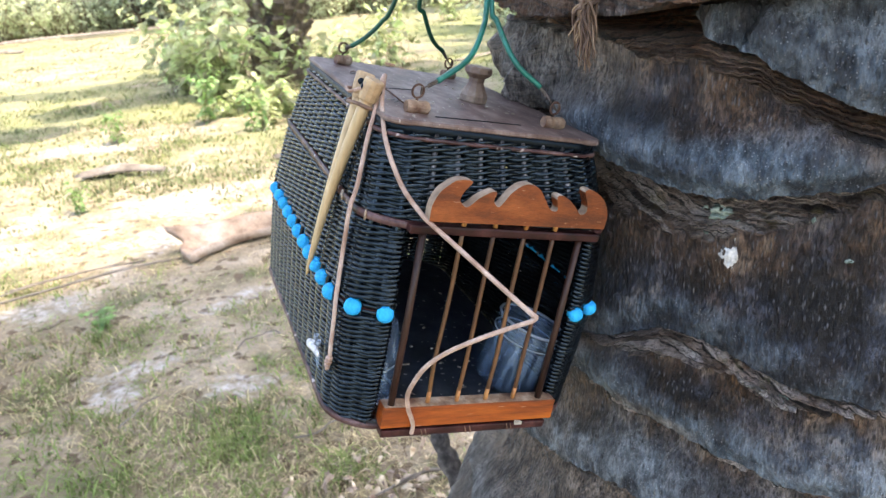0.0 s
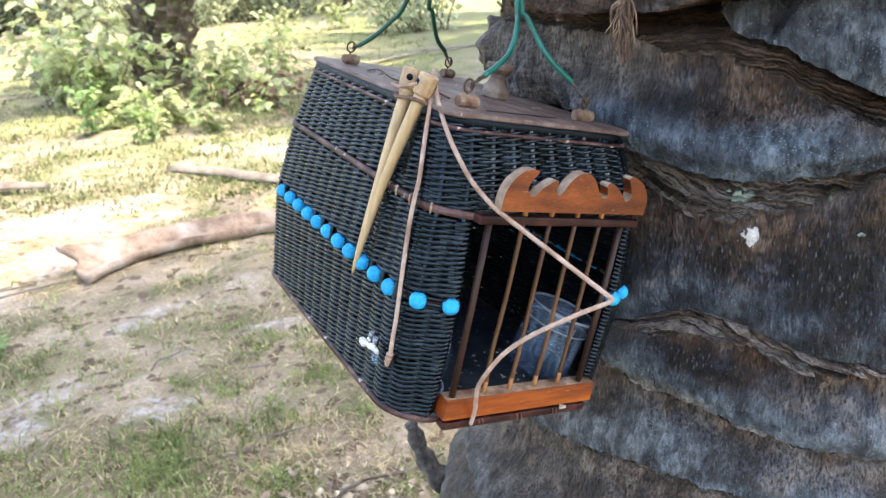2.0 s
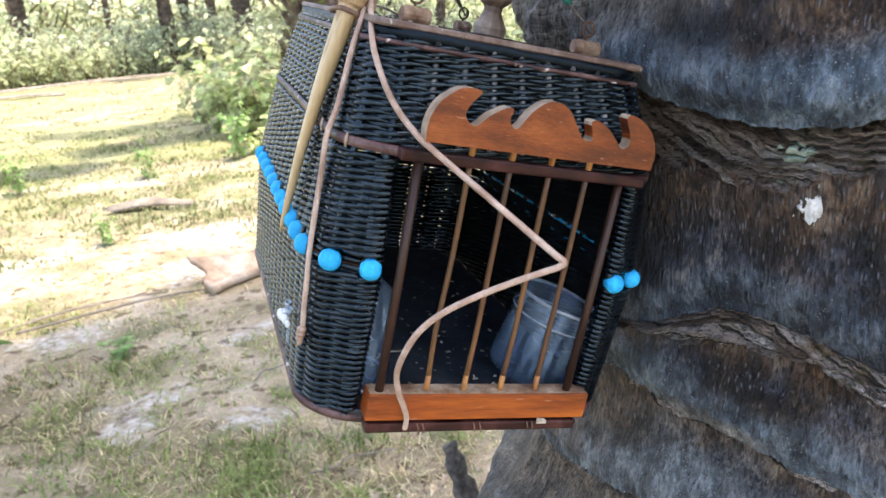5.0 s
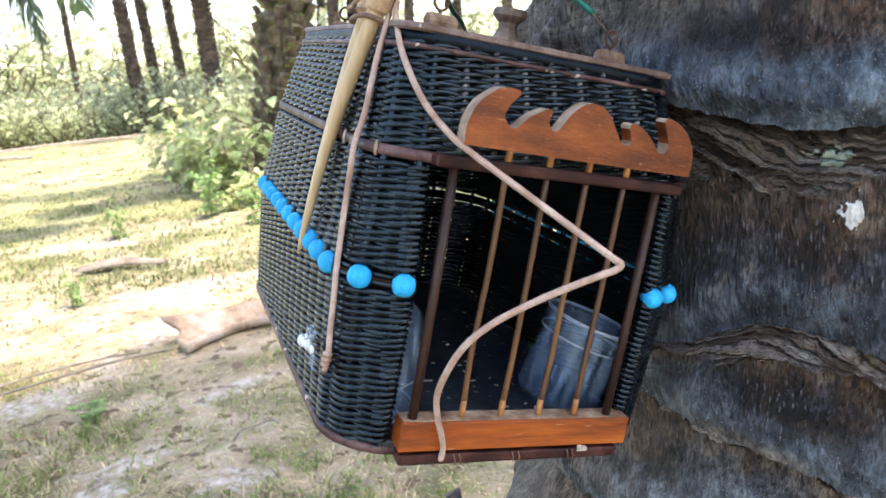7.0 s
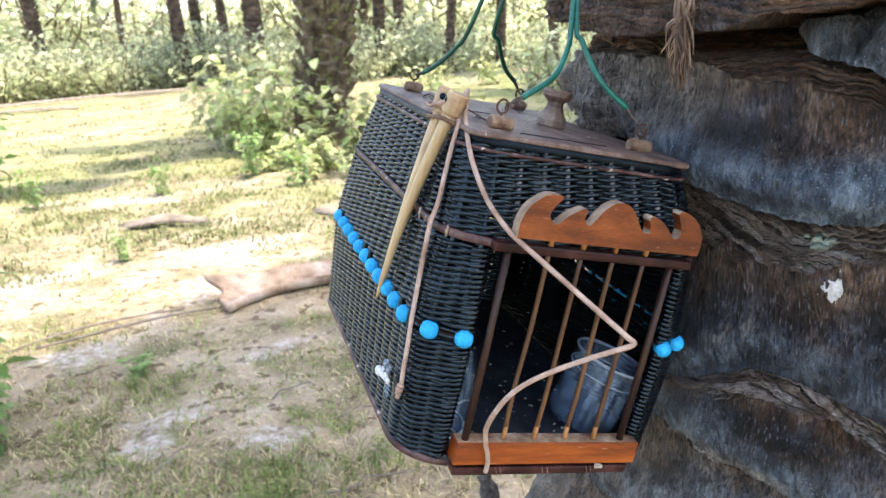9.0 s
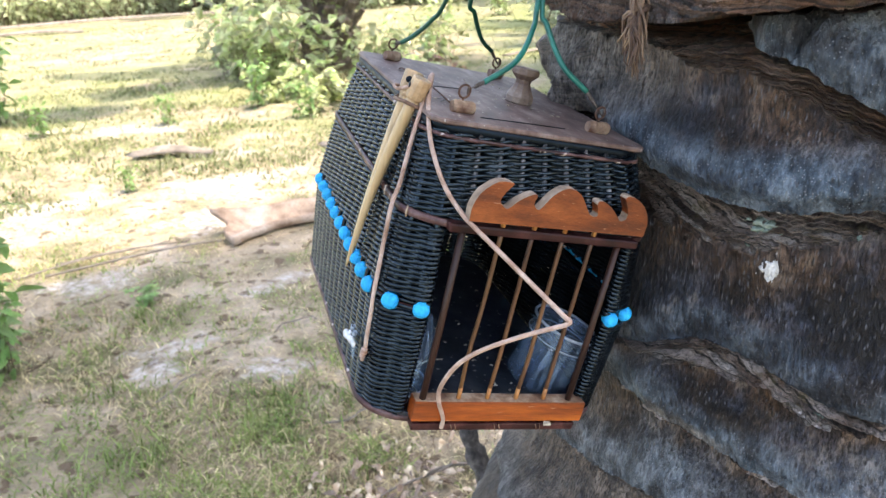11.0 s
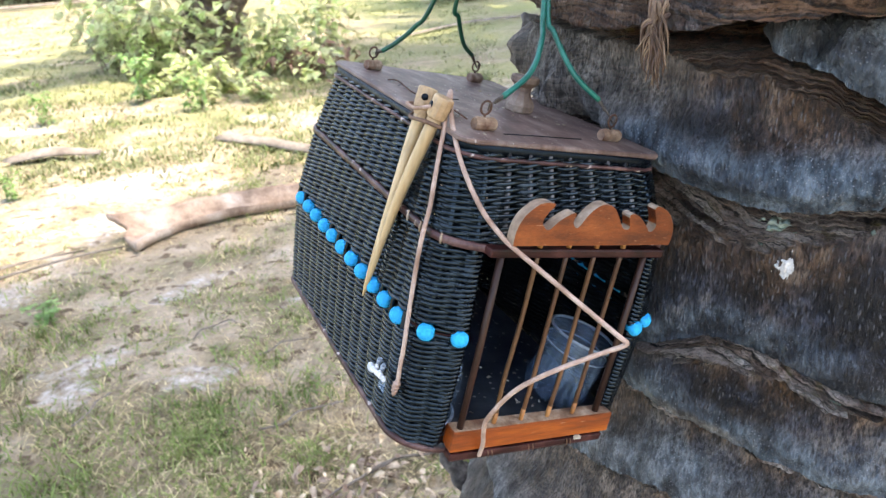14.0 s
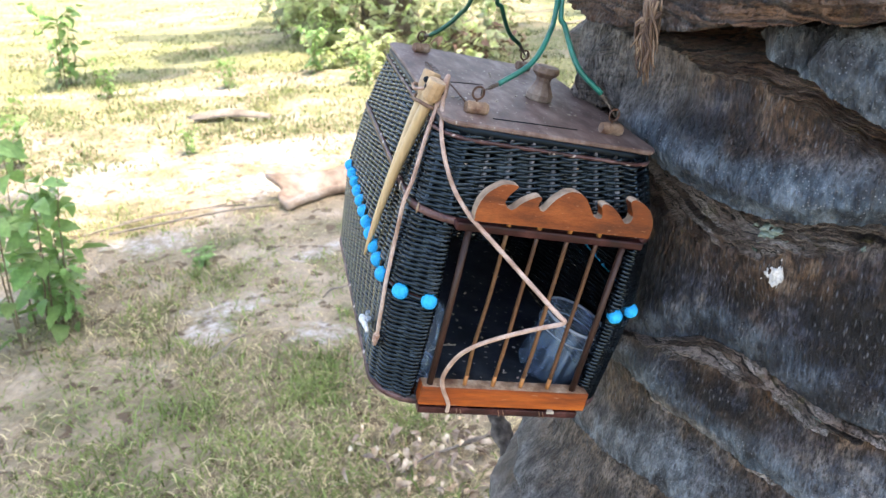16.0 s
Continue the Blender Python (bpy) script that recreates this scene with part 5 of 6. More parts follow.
def cords():
    loop = (-0.0090, 0.072, 0.2125)
    side = [(-0.0065, 0.078, 0.1965), (-0.0075, 0.076, 0.2055), loop, (-0.0125, 0.0670, 0.2060), (-0.0170, 0.0560, 0.192), (-0.0210, 0.0486, 0.180), (-0.0244, 0.0416, 0.165), (-0.0276, 0.0350, 0.150), (-0.0318, 0.0295, 0.137), (-0.0322, 0.0290, 0.120),
            (-0.0332, 0.0259, 0.100), (-0.0341, 0.0225, 0.080), (-0.0336, 0.0220, 0.065), (-0.0330, 0.0228, 0.050), (-0.0322, 0.0235, 0.037), (-0.0325, 0.0250, 0.029)]
    cord = part("cord", Soup().tube(smooth_line(side, 8), 0.0014, 8), cord_mat, cage, "thin pinkish-tan cord with a knotted end")
    kn = Soup()
    for a, z, r in ((0, 0.0380, 0.0023), (1, 0.0352, 0.0024), (2, 0.0325, 0.0020)):
        kn.ball((-0.0325 - 0.0002 * a, 0.0235 + 0.0004 * a, z), r, (1.1, 1.1, 0.75), 10)
    part("knot", kn, cord_mat, cord, "tight knot")
    front = [(-0.0065, 0.078, 0.1965), (-0.0078, 0.0745, 0.2050), (-0.0095, 0.071, 0.2120), (-0.0110, 0.0655, 0.2080), (-0.0140, 0.052, 0.196), (-0.0150, 0.030, 0.1785), (-0.0090, 0.010, 0.160), (0.000, -0.0035, 0.1485), (0.0062, -0.0115, 0.1435), (0.022, -0.030, 0.1330), (0.040, -0.0525, 0.1210), (0.0495, -0.0635, 0.1148), (0.0525, -0.0660, 0.1130), (0.0510, -0.0655, 0.1105),
             (0.046, -0.063, 0.107), (0.035, -0.058, 0.0995), (0.023, -0.052, 0.090), (0.013, -0.046, 0.080), (0.0065, -0.040, 0.069), (0.0035, -0.034, 0.056), (0.004, -0.026, 0.040), (0.009, -0.020, 0.026), (0.0150, -0.0140, 0.0150), (0.0205, -0.0070, 0.0040), (0.0215, -0.0048, -0.0035)]
    part("cord", Soup().tube(smooth_line(front, 6), 0.00145, 8), cord_mat, cage, "stiff tan cord bent in front of the door")


cords()

bit = Soup()
for x, y, z, r, q in ((-0.0390, 0.0490, 0.0345, 0.0044, (0.6, 1.1, 0.70)), (-0.0392, 0.0445, 0.0358, 0.0028, (0.7, 1.4, 0.70)), (-0.0392, 0.0400, 0.0362, 0.0026, (0.7, 1.4, 0.80)), (-0.0390, 0.0355, 0.0375, 0.0030, (0.6, 1.2, 0.9)),
                      (-0.0386, 0.0430, 0.0392, 0.0016, (0.7, 1.5, 0.8)), (-0.0384, 0.0315, 0.0368, 0.0024, (0.6, 1.2, 0.9))):
    bit.ball((x, y, z), r, q, 12)
part("plastic_stub", bit, white_bit, cage, "white blob of plastic stuck to the wicker")
clip = part("clip", Soup().box((-0.0375, 0.0300, 0.0270), (-0.0369, 0.0385, 0.0355), 0.0002, None, 0.0003), clear_plastic, cage, "clear plastic tab behind the knot", smooth=False)
for y, z in ((0.0440, 0.0405), (0.0375, 0.0395)):
    part("tube", Soup().lathe([(0.0017, 0), (0.0017, 0.0042), (0.0013, 0.0042), (0.0013, 0.0)], 14, pose(-0.0372, y, z, 14, -8, 20)), rim_plastic, clip, "short clear plastic tube")


def hang_wires():
    eyes = {"FL": (0.0095, 0.0575, 0.2080), "FR": (0.1115, 0.061, 0.2080), "BL": (0.0075, 0.243, 0.2080), "BR": (0.1065, 0.2475, 0.2080)}
    hook = (0.062, 0.155, 0.46)
    ways = {"FL": [(0.047, 0.075, 0.230), (0.060, 0.090, 0.250), (0.0655, 0.105, 0.270)], "FR": [(0.081, 0.075, 0.233), (0.072, 0.095, 0.255), (0.0690, 0.105, 0.270)],
            "BL": [(0.022, 0.235, 0.219), (0.031, 0.225, 0.234), (0.036, 0.210, 0.256)], "BR": [(0.080, 0.230, 0.227), (0.064, 0.217, 0.247), (0.056, 0.210, 0.262)]}
    for key, pts in ways.items():
        e = np.array(eyes[key])
        first = e + (np.array(pts[0]) - e) * 0.38 + np.array((0, 0, -0.002 if key[1] == "L" else 0.002))
        line = smooth_line([tuple(first)] + pts + [tuple((np.array(pts[-1]) + np.array(hook)) / 2), hook], 8)
        w = part("hanging_wire", Soup().tube(line, 0.0019, 8), green_wire if key[0] == "F" else dark_green_wire, cage, "green plastic-coated wire")
        bare = smooth_line([tuple(e + np.array((0.002, 0, 0.003))), tuple(e + np.array((0.003, 0.002, -0.002))), tuple(e + (first - e) * 0.3), tuple(first), line[3]], 6)
        part("bare_end", Soup().tube(bare, 0.0007, 6), bare_wire, w, "bare twisted wire end")
        turns = [tuple(np.array(first) - (first - e) * 0.5 * t + 0.0012 * np.array((math.cos(t * 26), 0.3 * math.cos(t * 26), math.sin(t * 26)))) for t in np.linspace(0, 1, 40)]
        part("bare_end", Soup().tube(turns, 0.0005, 5), bare_wire, w, "bare twisted wire end")


hang_wires()
nail_at = CAGE @ Vector((0.062, 0.155, 0.458))
nail = thing("nail", "rusty iron nail driven into the palm trunk", "nail")
part("shaft", Soup().tube([tuple(nail_at + (Vector((TRUNK.x, TRUNK.y, nail_at.z)) - nail_at).normalized() * d + Vector((0, 0, -0.004))) for d in (-0.012, 0.15)], 0.003, 8), rust, nail)


# feeding cups that stand inside the cage
def cup(m, r0, r1, h, label):
    t = 0.0011
    prof = [(0.0, 0.0), (r0 - 0.003, 0.0), (r0, 0.003), (r0 + (r1 - r0) * 0.75, h * 0.76), (r1 + 0.0012, h * 0.80), (r1 + 0.0015, h * 0.98), (r1 + 0.001, h), (r1 - t + 0.0008, h),
            (r1 - t, h * 0.80), (r0 - t + (r1 - r0) * 0.7, h * 0.74), (r0 - t, 0.0042), (r0 - 0.004, t + 0.0006), (0.0, t)]
    prof = [(max(a, 1e-7), b) for a, b in prof]
    ob = thing("feeding_cup", label, "cup", CAGE @ m)
    part("cup_wall", Soup().lathe(prof, 40), clear_plastic, ob)
    part("cup_rim", Soup().tube([((r1 + 0.0012) * math.cos(a), (r1 + 0.0012) * math.sin(a), h) for a in np.linspace(0, 2 * math.pi, 41)[:-1]], 0.0012, 6, True), rim_plastic, ob, "rolled plastic rim")
    ring = r0 + (r1 - r0) * 0.76
    part("cup_ring", Soup().tube([((ring + 0.0006) * math.cos(a), (ring + 0.0006) * math.sin(a), h * 0.775) for a in np.linspace(0, 2 * math.pi, 41)[:-1]], 0.0007, 5, True), rim_plastic, ob, "raised ring below the rim")
    return ob


cup(pose(0.1120, 0.045, 0.0030, 4, 12, 0), 0.0246, 0.0240, 0.052, "clear scuffed plastic feeding cup standing on the cage floor")
flask = thing("water_flask", "clear scuffed plastic water flask on the cage floor", "flask", CAGE @ pose(-0.0010, 0.040, 0.0030, 2, -3, 0))
outer = [(0.0, 0.0), (0.019, 0.0), (0.0215, 0.003), (0.0228, 0.030), (0.0222, 0.044), (0.0195, 0.0535), (0.0140, 0.0590), (0.0, 0.0605)]
inner = [(max(a - 0.0011, 0.0), min(max(h, 0.0014), 0.0592)) for a, h in outer[::-1]]
part("flask_wall", Soup().lathe([(max(a, 1e-7), h) for a, h in outer + inner], 40), clear_plastic, flask)
part("flask_foot", Soup().tube([(0.0212 * math.cos(a), 0.0212 * math.sin(a), 0.0018) for a in np.linspace(0, 2 * math.pi, 41)[:-1]], 0.0012, 6, True), rim_plastic, flask, "thick plastic foot ring")
rng = random.Random(11)
husks = Soup()
for _ in range(48):
    x, y = rng.uniform(0.0, 0.12), rng.uniform(0.02, 0.2)
    husks.box((-0.0013, -0.0006, 0), (0.0013, 0.0006, 0.0007), 0.0, pose(x, y, 0.0016, 0, 0, rng.uniform(0, 180)), 0.0003)
for x0, y0, x1, y1 in ((0.006, 0.030, 0.016, 0.014), (0.010, 0.036, 0.012, 0.016), (0.020, 0.060, 0.045, 0.072)):
    husks.tube([(x0, y0, 0.0025), ((x0 + x1) / 2, (y0 + y1) / 2 + 0.002, 0.0040), (x1, y1, 0.0025)], 0.0007, 5)
h = part("seed_husks", husks, chaff)
h.matrix_world = CAGE
tagged(h, "pale seed husks scattered on the black cage floor", "seed husks", kind="stuff")


# ---- things on the ground ----
def trough(points, widths, depth, thick, roll=0.0):
    """A dry palm stalk: a long curved trough, thick-walled, ragged at its end."""
    line = smooth_line(points, 10)
    n, arr = len(line), np.array(line)
    tan = np.gradient(arr, axis=0)
    verts, faces, ns = [], [], 12
    for i in range(n):
        t = tan[i] / np.linalg.norm(tan[i])
        side = np.cross(t, (0, 0, 1))
        side /= np.linalg.norm(side)
        up = np.cross(side, t)
        u = i / (n - 1)
        w = np.interp(u, np.linspace(0, 1, len(widths)), widths)
        for lay in (0, 1):
            for k in range(ns):
                a = (k / (ns - 1) - 0.5) * math.pi * 0.94 + roll
                r = w * 0.5 * (1 - lay * thick)
                rag = 0.16 * noise.noise(Vector((k * 1.3, lay, 3))) * max(0, 1 - u * 12)
                verts.append(arr[i] + side * r * math.sin(a) + up * (r * math.cos(a) * depth) + t * rag + up * 0.006 * noise.noise(Vector((u * 14, k * 0.5, lay))))
    m = 2 * ns
    for i in range(n - 1):
        for k in range(ns - 1):
            faces.append((i * m + k, i * m + k + 1, (i + 1) * m + k + 1, (i + 1) * m + k))
            faces.append((i * m + ns + k + 1, i * m + ns + k, (i + 1) * m + ns + k, (i + 1) * m + ns + k + 1))
        faces.append((i * m, (i + 1) * m, (i + 1) * m + ns, i * m + ns))
        faces.append((i * m + ns - 1, i * m + 2 * ns - 1, (i + 1) * m + 2 * ns - 1, (i + 1) * m + ns - 1))
    for b in (0, (n - 1) * m):
        for k in range(ns - 1):
            faces.append((b + k, b + ns + k, b + ns + k + 1, b + k + 1))
    return Soup().add(verts, faces)


def sheath(front, back, rise, thick):
    """A dry leaf sheath lying on the ground: a thick curved slab, hollow on top, torn at its wide end."""
    f, g = np.array(smooth_line([(*p, 0) for p in front], 12)), np.array(smooth_line([(*p, 0) for p in back], 12))
    n, ns, verts, faces = len(f), 18, [], []
    for i in range(n):
        u = i / (n - 1)
        along = f[min(i + 1, n - 1)] - f[max(i - 1, 0)]
        along /= np.linalg.norm(along)
        for lay in (0, 1):
            for k in range(ns):
                q = k / (ns - 1)
                p = f[i] + (g[i] - f[i]) * q
                rag = (-0.035 * smoothstep(0.82, 1.0, q) + 0.05 * math.exp(-((q - 0.70) / 0.11) ** 2) + 0.04 * noise.noise(Vector((q * 9, 1, 5)))) * max(0, 1 - u * 9)
                top = 0.02 + thick + rise * q ** 2 - 0.045 * math.sin(math.pi * q) + 0.010 * noise.noise(Vector((u * 16, q * 4, 2))) + 0.004 * noise.noise(Vector((u * 10, q * 30, 7)))
                top += 0.05 * max(0, 1 - u * 7) * q
                h = top if lay else max(0.004, top - thick * (1 - 0.6 * q))
                verts.append((p[0] + along[0] * rag, p[1] + along[1] * rag, h))
    m = 2 * ns
    for i in range(n - 1):
        for k in range(ns - 1):
            faces.append((i * m + k + 1, i * m + k, (i + 1) * m + k, (i + 1) * m + k + 1))
            faces.append((i * m + ns + k, i * m + ns + k + 1, (i + 1) * m + ns + k + 1, (i + 1) * m + ns + k))
        faces.append((i * m, i * m + ns, (i + 1) * m + ns, (i + 1) * m))
        faces.append((i * m + 2 * ns - 1, i * m + ns - 1, (i + 1) * m + ns - 1, (i + 1) * m + 2 * ns - 1))
    for o in (0, (n - 1) * m):
        faces += [(o + k, o + k + 1, o + ns + k + 1, o + ns + k) for k in range(ns - 1)]
    return Soup().add(verts, faces)


stalk = thing("palm_stalk", "fallen brown palm leaf sheath curving over dry grass", "palm stalk")
part("stalk", sheath([(-1.44, 3.76), (-1.32, 3.98), (-1.07, 4.19), (-0.66, 4.33), (-0.30, 4.32), (0.15, 4.16), (0.7, 3.88)], [(-1.64, 4.03), (-1.44, 4.19), (-1.13, 4.37), (-0.68, 4.49), (-0.30, 4.46), (0.15, 4.29), (0.7, 4.0)], 0.045, 0.052), petiole_mat, stalk)
old = thing("palm_stalk", "weathered grey palm stalk half sunk in grass", "palm stalk")
part("stalk", trough([(-1.46, 6.30, 0.0), (-1.1, 6.0, 0.02), (-0.54, 5.55, 0.02), (0.1, 5.2, 0.0), (0.7, 4.95, -0.02)], [0.14, 0.15, 0.14, 0.12, 0.1], 0.7, 0.5), dead_wood, old)
for pts, wd, lab in (([(-3.05, 5.92, 0.02), (-2.75, 5.97, 0.05), (-2.40, 6.02, 0.02)], [0.16, 0.2, 0.1], "flat piece of pale bark on sunny grass"),
                     ([(-15.8, 22.2, 0.05), (-13.2, 25.6, 0.1), (-10.6, 29.2, 0.05)], [0.3, 0.34, 0.3], "fallen pale palm stem between the trees"),
                     ([(-14.4, 20.0, 0.0), (-13.0, 20.9, 0.05), (-12.0, 21.4, 0.0)], [0.25, 0.3, 0.25], "fallen pale palm stem between the trees"),
                     ([(0.2, 12.9, 0.0), (1.6, 14.3, 0.05), (3.2, 15.6, 0.0)], [0.1, 0.12, 0.1], "thin fallen pale stem between the trees")):
    t = thing("bark_strip" if wd[0] < 0.2 else "fallen_stem", lab, "fallen wood")
    part("wood", trough(pts, wd, 0.6, 0.5), dead_wood, t)


def twigs():
    rng = random.Random(5)
    for x, y, az, l, r in ((-2.3, 3.35, 35, 0.9, 0.007), (-2.45, 3.3, 42, 0.8, 0.005), (-2.35, 3.5, 30, 0.7, 0.005), (-0.93, 2.72, 38, 0.24, 0.004), (-0.34, 1.66, 34, 0.36, 0.004), (-0.62, 2.55, 30, 0.22, 0.003), (-0.2, 1.80, 12, 0.26, 0.004), (-0.55, 2.05, 25, 0.3, 0.003), (-1.2, 2.2, 60, 0.18, 0.003)):
        a = radians(az)
        pts = [(x + math.cos(a) * l * t + rng.gauss(0, 0.01), y + math.sin(a) * l * t + rng.gauss(0, 0.01), 0.012 + 0.02 * math.sin(3 * t)) for t in (0, 0.25, 0.5, 0.75, 1)]
        tw = thing("twig", "thin dry twig lying on the ground", "twig", group="twigs on the ground")
        part("stick", Soup().tube(smooth_line(pts, 4), r, 6), dead_wood, tw)


twigs()


def leaf(soup, base, way, size, width, curl=0.2, normal=None):
    """A pointed leaf of six faces, folded along its rib."""
    way = np.array(way, float)
    way /= np.linalg.norm(way)
    nrm = np.array(normal if normal is not None else (0, 0, 1.0))
    side = np.cross(way, nrm)
    side /= np.linalg.norm(side) + 1e-9
    up = np.cross(side, way)
    b = np.array(base, float)
    k = len(soup.v)
    m1, m2, tip = b + way * size * 0.3, b + way * size * 0.7 - up * curl * size * 0.3, b + way * size - up * curl * size
    w = side * size * width
    soup.v += [tuple(b), tuple(m1 + w + up * size * 0.06), tuple(m1), tuple(m1 - w + up * size * 0.06), tuple(m2 + w * 0.75), tuple(m2), tuple(m2 - w * 0.75), tuple(tip)]
    soup.f += [(k, k + 1, k + 2), (k, k + 2, k + 3), (k + 1, k + 4, k + 5, k + 2), (k + 2, k + 5, k + 6, k + 3), (k + 4, k + 7, k + 5), (k + 5, k + 7, k + 6)]


def bush(name, label, m, seed, height, spread, stems, leaves, size, material, group="", category="bush", thick=0.012):
    """Stems that fork and carry single leaves, thinner towards the rim."""
    rng = random.Random(seed)
    ob = thing(name, label, category, m, group)
    st, lv = Soup(), Soup()
    for _ in range(stems):
        az, lean = rng.uniform(0, 6.283), rng.uniform(0.1, 1.0)
        h = height * rng.uniform(0.55, 1.05)
        x0, y0 = rng.gauss(0, spread * 0.25), rng.gauss(0, spread * 0.25)
        pts = [np.array((x0 + math.cos(az) * lean * spread * t ** 1.3 + rng.gauss(0, 0.02 * spread), y0 + math.sin(az) * lean * spread * t ** 1.3 + rng.gauss(0, 0.02 * spread), h * t * (1.08 - 0.15 * t * lean) - 0.02)) for t in np.linspace(0, 1, 7)]
        st.tube(pts, [thick * height * (1.1 - 0.9 * t) for t in np.linspace(0, 1, 7)], 5)
        if category != "bush":
            part("stem", Soup().tube(pts, [0.0055 * height * (1.1 - 0.9 * t) for t in np.linspace(0, 1, 7)], 5), stem_mat, ob)
        for _ in range(leaves):
            t = rng.uniform(0.08, 1.0) * 6
            i = min(5, int(t))
            c = pts[i] + (pts[i + 1] - pts[i]) * (t - i)
            a = rng.uniform(0, 6.283)
            off = np.array((math.cos(a), math.sin(a), rng.uniform(-0.3, 0.5))) * spread * rng.uniform(0.02, 0.22)
            leaf(lv, c + off, (math.cos(a), math.sin(a), rng.uniform(-0.7, 0.35)), size * rng.uniform(0.55, 1.25), rng.uniform(0.22, 0.36), rng.uniform(0.05, 0.5), (rng.gauss(0, 0.4), rng.gauss(0, 0.4), 1))
    if category == "bush":
        part("branchwork", st, stem_mat, ob)
    part("foliage", lv, material, ob)
    return ob


# shrubs round the next palm
near_bush = bush("shrub", "leafy green shrub in sunlight among the palms", pose(-2.95, 10.1, 0), 1, 1.45, 0.90, 11, 15, 0.25, leaf_mat, "shrubs between the palms", thick=0.006)
low_bush = bush("shrub", "low leafy shrub in sunlight before the palms", pose(-2.45, 9.3, 0), 3, 0.50, 0.42, 8, 9, 0.165, leaf_mat, "shrubs between the palms", thick=0.008)
for x, y, s, rz in ((-3.9, 11.2, 0.7, 140), (0.3, 24.0, 0.8, 40), (2.4, 27.0, 1.0, 100), (-1.5, 22.5, 0.7, 230), (-2.25, 9.4, 0.38, 130), (-1.72, 9.9, 0.75, 200), (-4.3, 12.4, 0.9, 300), (-0.9, 12.5, 0.8, 80), (-1.4, 10.3, 0.6, 310), (-3.4, 10.7, 0.85, 200), (-4.6, 13.6, 1.1, 20),
                    (-2.25, 8.9, 0.35, 15), (-1.75, 8.5, 0.40, 75), (-2.6, 8.7, 0.28, 170), (-1.35, 8.0, 0.28, 95), (-2.0, 7.9, 0.22, 250), (-0.95, 9.2, 0.4, 290), (-3.1, 11.2, 0.8, 10)):
    low = s < 0.5
    copy_thing(low_bush if low else near_bush, pose(x, y, 0, 0, 0, rz) @ Matrix.Scale(s / 0.36 if low else s, 4))

# litter of dry leaves at the next palm's foot
litter = Soup()
rng = random.Random(21)
for _ in range(170):
    x, y = rng.gauss(-1.0, 0.32), rng.gauss(9.9, 0.45)
    leaf(litter, (x, y, rng.uniform(0.0, 0.28)), (rng.gauss(0, 1), rng.gauss(0, 1), rng.uniform(-0.4, 0.4)), rng.uniform(0.08, 0.2), 0.2, 0.5, (rng.gauss(0, 0.6), rng.gauss(0, 0.6), 1))
tagged(part("leaf_litter", litter, dry_leaf), "heap of dry reddish-brown leaves under the palm", "leaf litter", kind="stuff")

weed_tall = bush("weed", "green broad-leaved weed growing in dry grass", pose(-1.98, 2.36, 0), 4, 0.85, 0.26, 6, 17, 0.115, weed_mat, "weeds in the grass", "weed")
for x, y, s, rz in ((-3.75, 4.5, 0.6, 90), (-5.4, 7.6, 1.3, 30), (-2.1, 2.55, 0.8, 200), (-1.93, 2.44, 0.45, 60), (-2.6, 4.9, 0.3, 250), (-4.5, 6.9, 0.5, 280), (-2.0, 7.6, 0.6, 100), (-3.4, 7.4, 0.5, 170), (-2.7, 8.3, 0.8, 20)):
    copy_thing(weed_tall, pose(x, y, 0, 0, 0, rz) @ Matrix.Scale(s, 4))

for x, y, s, rz in ((-1.64, 3.06, 0.34, 50),):
    copy_thing(weed_tall, pose(x, y, -0.01, 0, 0, rz) @ Matrix.Diagonal((s, s, 0.12, 1)))

# leaf litter by the trunk's foot
foot = Soup()
for _ in range(230):
    x, y = rng.gauss(-0.17, 0.18), rng.gauss(1.72, 0.14)
    leaf(foot, (x, y, rng.uniform(0.015, 0.05)), (rng.gauss(0, 1), rng.gauss(0, 1), rng.uniform(-0.1, 0.2)), rng.uniform(0.015, 0.055), rng.uniform(0.10, 0.25), rng.uniform(0.2, 0.9), (rng.gauss(0, 0.5), rng.gauss(0, 0.5), 1))
tagged(part("leaf_litter", foot, pale_leaf), "dry pale leaves at the foot of the trunk", "leaf litter", kind="stuff")


# ---- the plantation behind, with unseen palms added for shade ----
def rough_trunk(seed, radius, height, boots):
    """A palm trunk clad in cut leaf bases."""
    rng = random.Random(seed)
    s = Soup()
    zs = np.arange(-0.1, height + 0.1, 0.12)
    s.tube([(0.02 * math.sin(z + seed), 0.02 * math.cos(z * 0.8 + seed), z) for z in zs], [radius * (0.86 + 0.10 * math.sin(i * 2.4) + 0.3 * math.exp(-max(0, z) * 2.2)) for i, z in enumerate(zs)], 16)
    k = 0
    for z in np.arange(0.15, height, 0.11):
        for j in range(4):
            a = k * 2.39996 + j * 1.57 + rng.uniform(-0.15, 0.15)
            m = pose(0, 0, z) @ pose(0, 0, 0, 0, 0, math.degrees(a)) @ pose(radius * 0.86, 0, 0, 0, rng.uniform(18, 40) * (0.4 + 0.6 * boots), 0)
            l = rng.uniform(0.12, 0.26) * (0.4 + 0.6 * boots)
            s.box((-0.02, -0.075 * (0.5 + 0.5 * boots), -0.02), (0.055 * boots, 0.075 * (0.5 + 0.5 * boots), l), 0.0, m, 0.015)
        k += 1
    return s.mesh("trunk", far_bark, smooth=False)


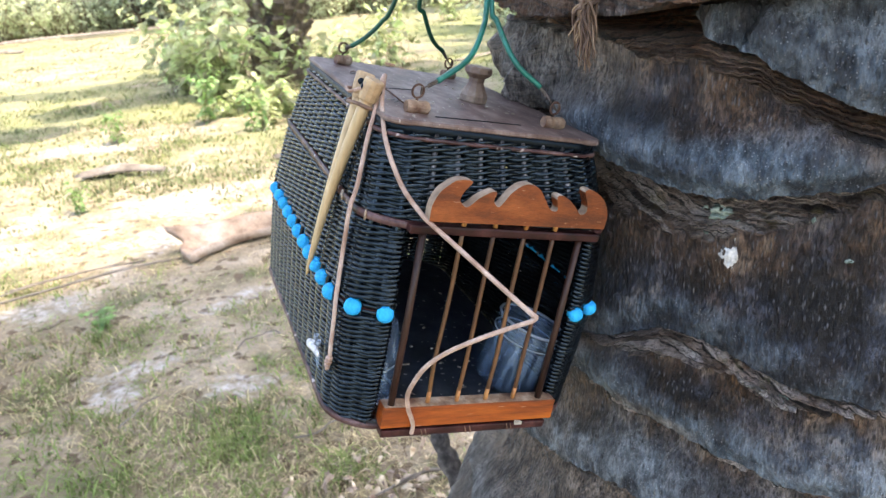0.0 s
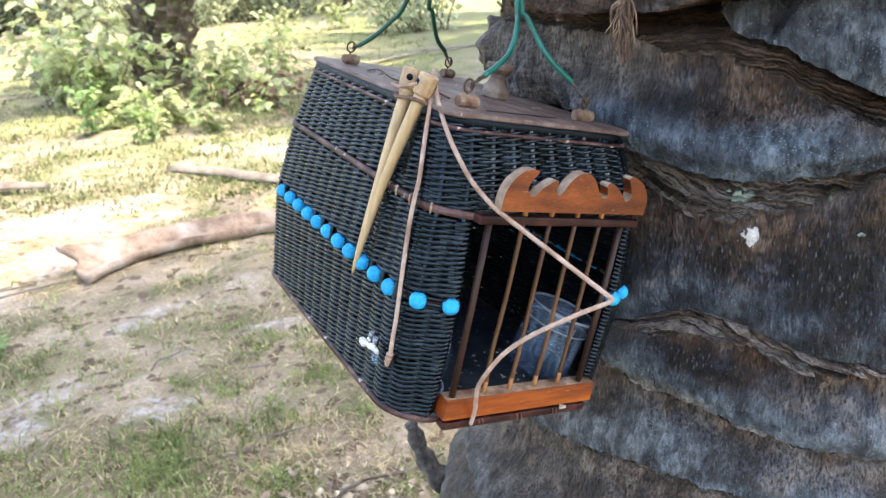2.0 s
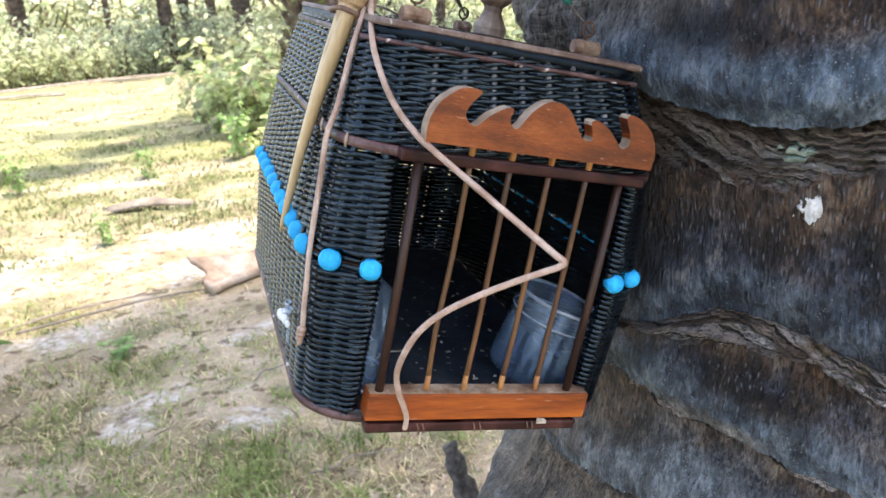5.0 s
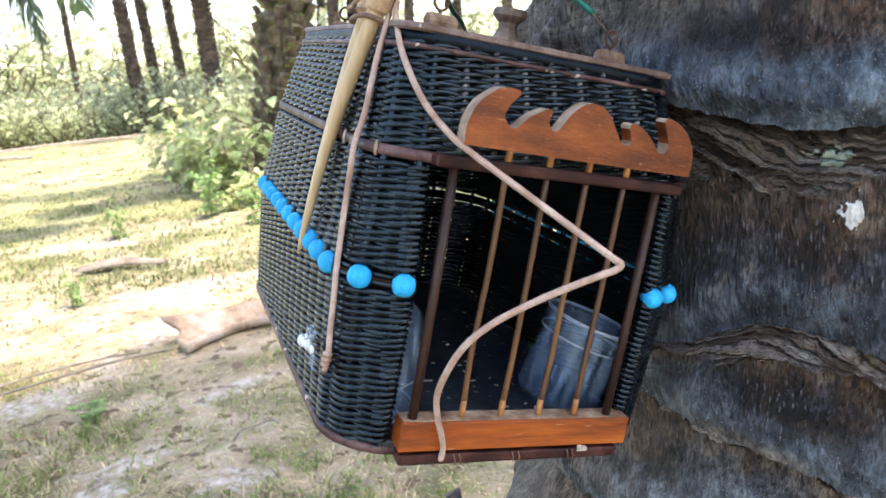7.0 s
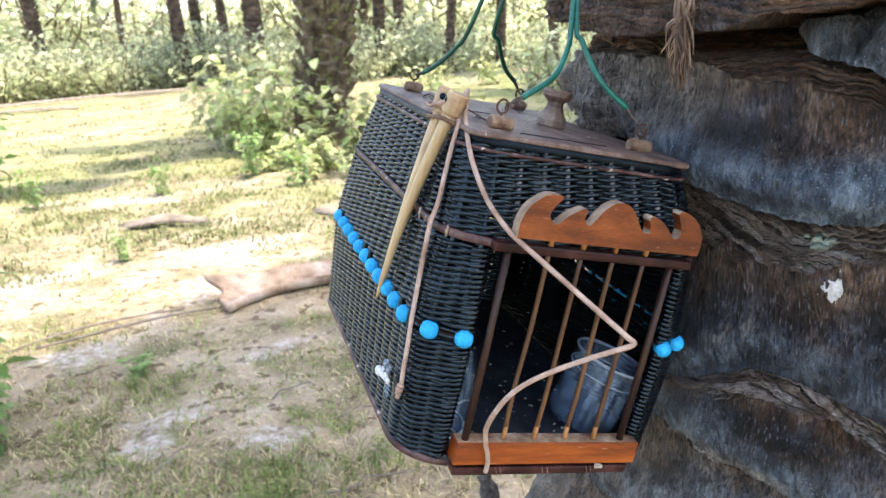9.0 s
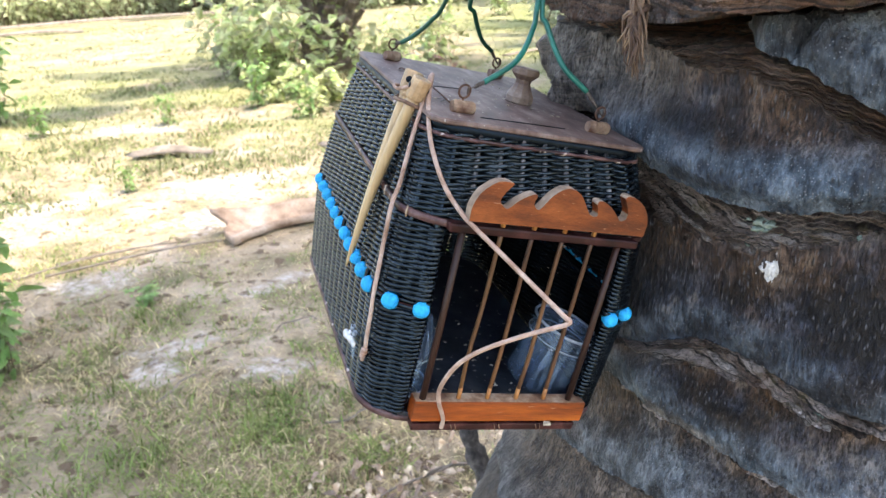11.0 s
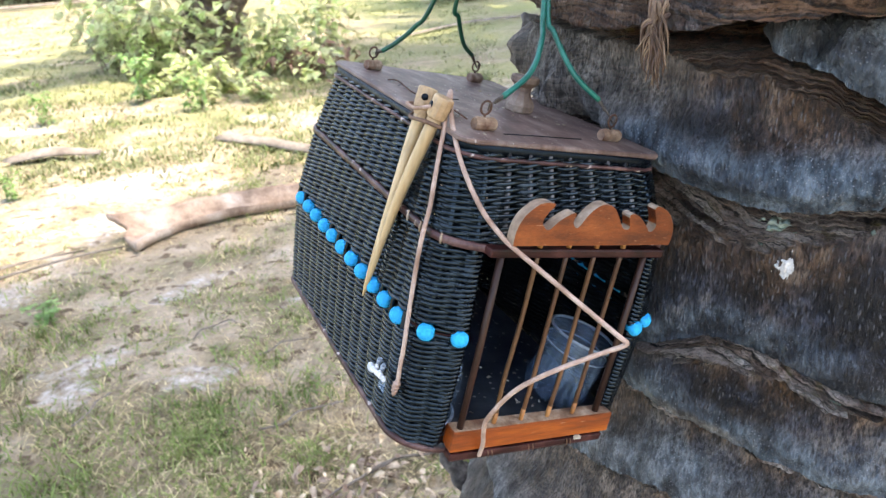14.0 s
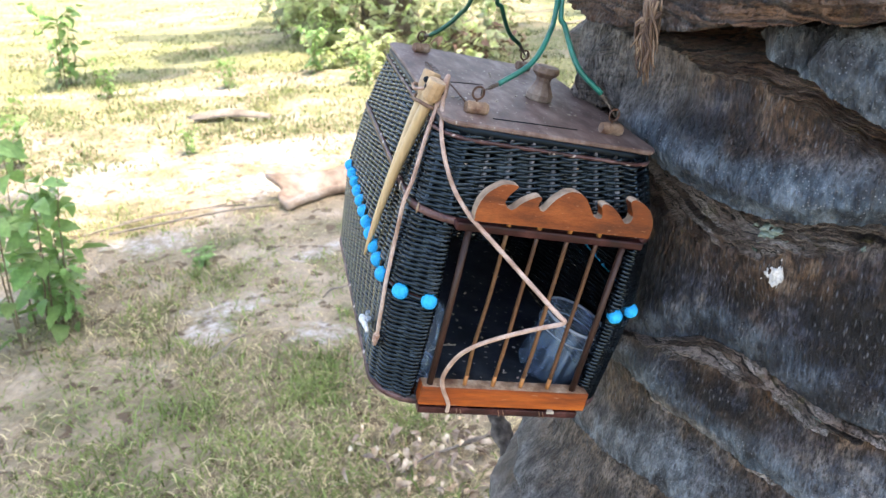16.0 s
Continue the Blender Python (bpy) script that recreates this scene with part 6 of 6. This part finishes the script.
def plantation():
    crown = crown_mesh(9, 10.2, 24, 4.2)
    thin_crown = crown_mesh(12, 10.2, 9, 3.6)
    tall = rough_trunk(1, 0.40, 10.3, 1.0)
    slim = rough_trunk(2, 0.17, 10.3, 0.35)
    mossy = tall.copy()
    mossy.materials.clear()
    mossy.materials.append(mossy_bark)
    # all but the first are unseen palms, added for the shade they cast
    spots = [(-9.2, 8.4, tall, 10), (4.2, 10.6, tall, 140), (5.7, 16.0, tall, 75), (5.2, 21.0, tall, 30), (7.0, 27.0, tall, 110)]
    # the slim stems in view: direction, distance, girth, lean
    for az, d, girth, rz in ((121.0, 36, 1.7, 0), (115.8, 46, 0.9, 60), (111.9, 36, 1.65, 130), (110.5, 38, 1.3, 200), (108.7, 42, 1.3, 20), (106.7, 35, 2.2, 80), (97.6, 34, 1.4, 250), (96.0, 40, 1.5, 40),
                             (92.5, 34, 1.2, 170), (88.5, 36, 1.3, 300), (84.5, 32, 1.2, 210), (124.8, 44, 1.3, 30), (127.5, 34, 1.4, 70), (99.0, 50, 1.5, 120)):
        spots.append((d * math.cos(radians(az)), d * math.sin(radians(az)), slim, rz, girth))
    # more palms out of view round about, added for their shade
    spots += [(9.0, 4.5, tall, 0), (5.5, -7.0, tall, 90), (-5.0, -6.5, tall, 45), (-9.5, -1.5, tall, 120), (8.5, 13.5, tall, 200)]
    for x, y, me, rz, *girth in spots:
        wide = girth[0] if girth else 1.0
        t = thing("palm_tree", "oil palm with a rough dark trunk in the plantation", "palm tree", pose(x, y, 0, 0, 0, rz) @ pose(0, 0, 0, (rz * 0.37 % 9 - 4.5) * (me is slim), (rz * 0.53 % 9 - 4.5) * (me is slim), 0) @ Matrix.Diagonal((wide, wide, 1, 1)), "palms of the plantation")
        part("trunk", me, far_bark, t)
        # dense crowns only on the added, unseen palms, to shade the ground
        part("crown", crown if me is tall and x > 4 else thin_crown, frond_mat, t, "green feathery palm fronds")
    t = thing("palm_tree", "oil palm with a mossy brown trunk behind leafy shrubs", "palm tree", pose(-2.62, 11.7, -0.1, 0, 8, 0) @ pose(0, 0, 0, 0, 0, 120), "palms of the plantation")
    part("trunk", mossy, mossy_bark, t)
    part("crown", thin_crown, frond_mat, t, "green feathery palm fronds")


plantation()

hanging = thing("palm_frond", "dark green palm frond hanging down from a crown", "palm frond")
s = Soup()
random.seed(6)
for x, y, z, az, l in ((-4.75, 8.05, 4.4, 10, 2.45), (-4.2, 8.3, 4.4, -15, 2.15)):
    frond(s, (x, y, z), radians(az), -1.25, l, 0.12, 50)
part("leaf_blade", s, frond_mat, hanging, smooth=False)

far_bush = bush("shrub", "undergrowth in strong sunlight, far haze put into its pale green", pose(-9, 30, 0), 8, 2.4, 2.4, 22, 30, 0.24, hazy_leaf, "undergrowth behind the palms")
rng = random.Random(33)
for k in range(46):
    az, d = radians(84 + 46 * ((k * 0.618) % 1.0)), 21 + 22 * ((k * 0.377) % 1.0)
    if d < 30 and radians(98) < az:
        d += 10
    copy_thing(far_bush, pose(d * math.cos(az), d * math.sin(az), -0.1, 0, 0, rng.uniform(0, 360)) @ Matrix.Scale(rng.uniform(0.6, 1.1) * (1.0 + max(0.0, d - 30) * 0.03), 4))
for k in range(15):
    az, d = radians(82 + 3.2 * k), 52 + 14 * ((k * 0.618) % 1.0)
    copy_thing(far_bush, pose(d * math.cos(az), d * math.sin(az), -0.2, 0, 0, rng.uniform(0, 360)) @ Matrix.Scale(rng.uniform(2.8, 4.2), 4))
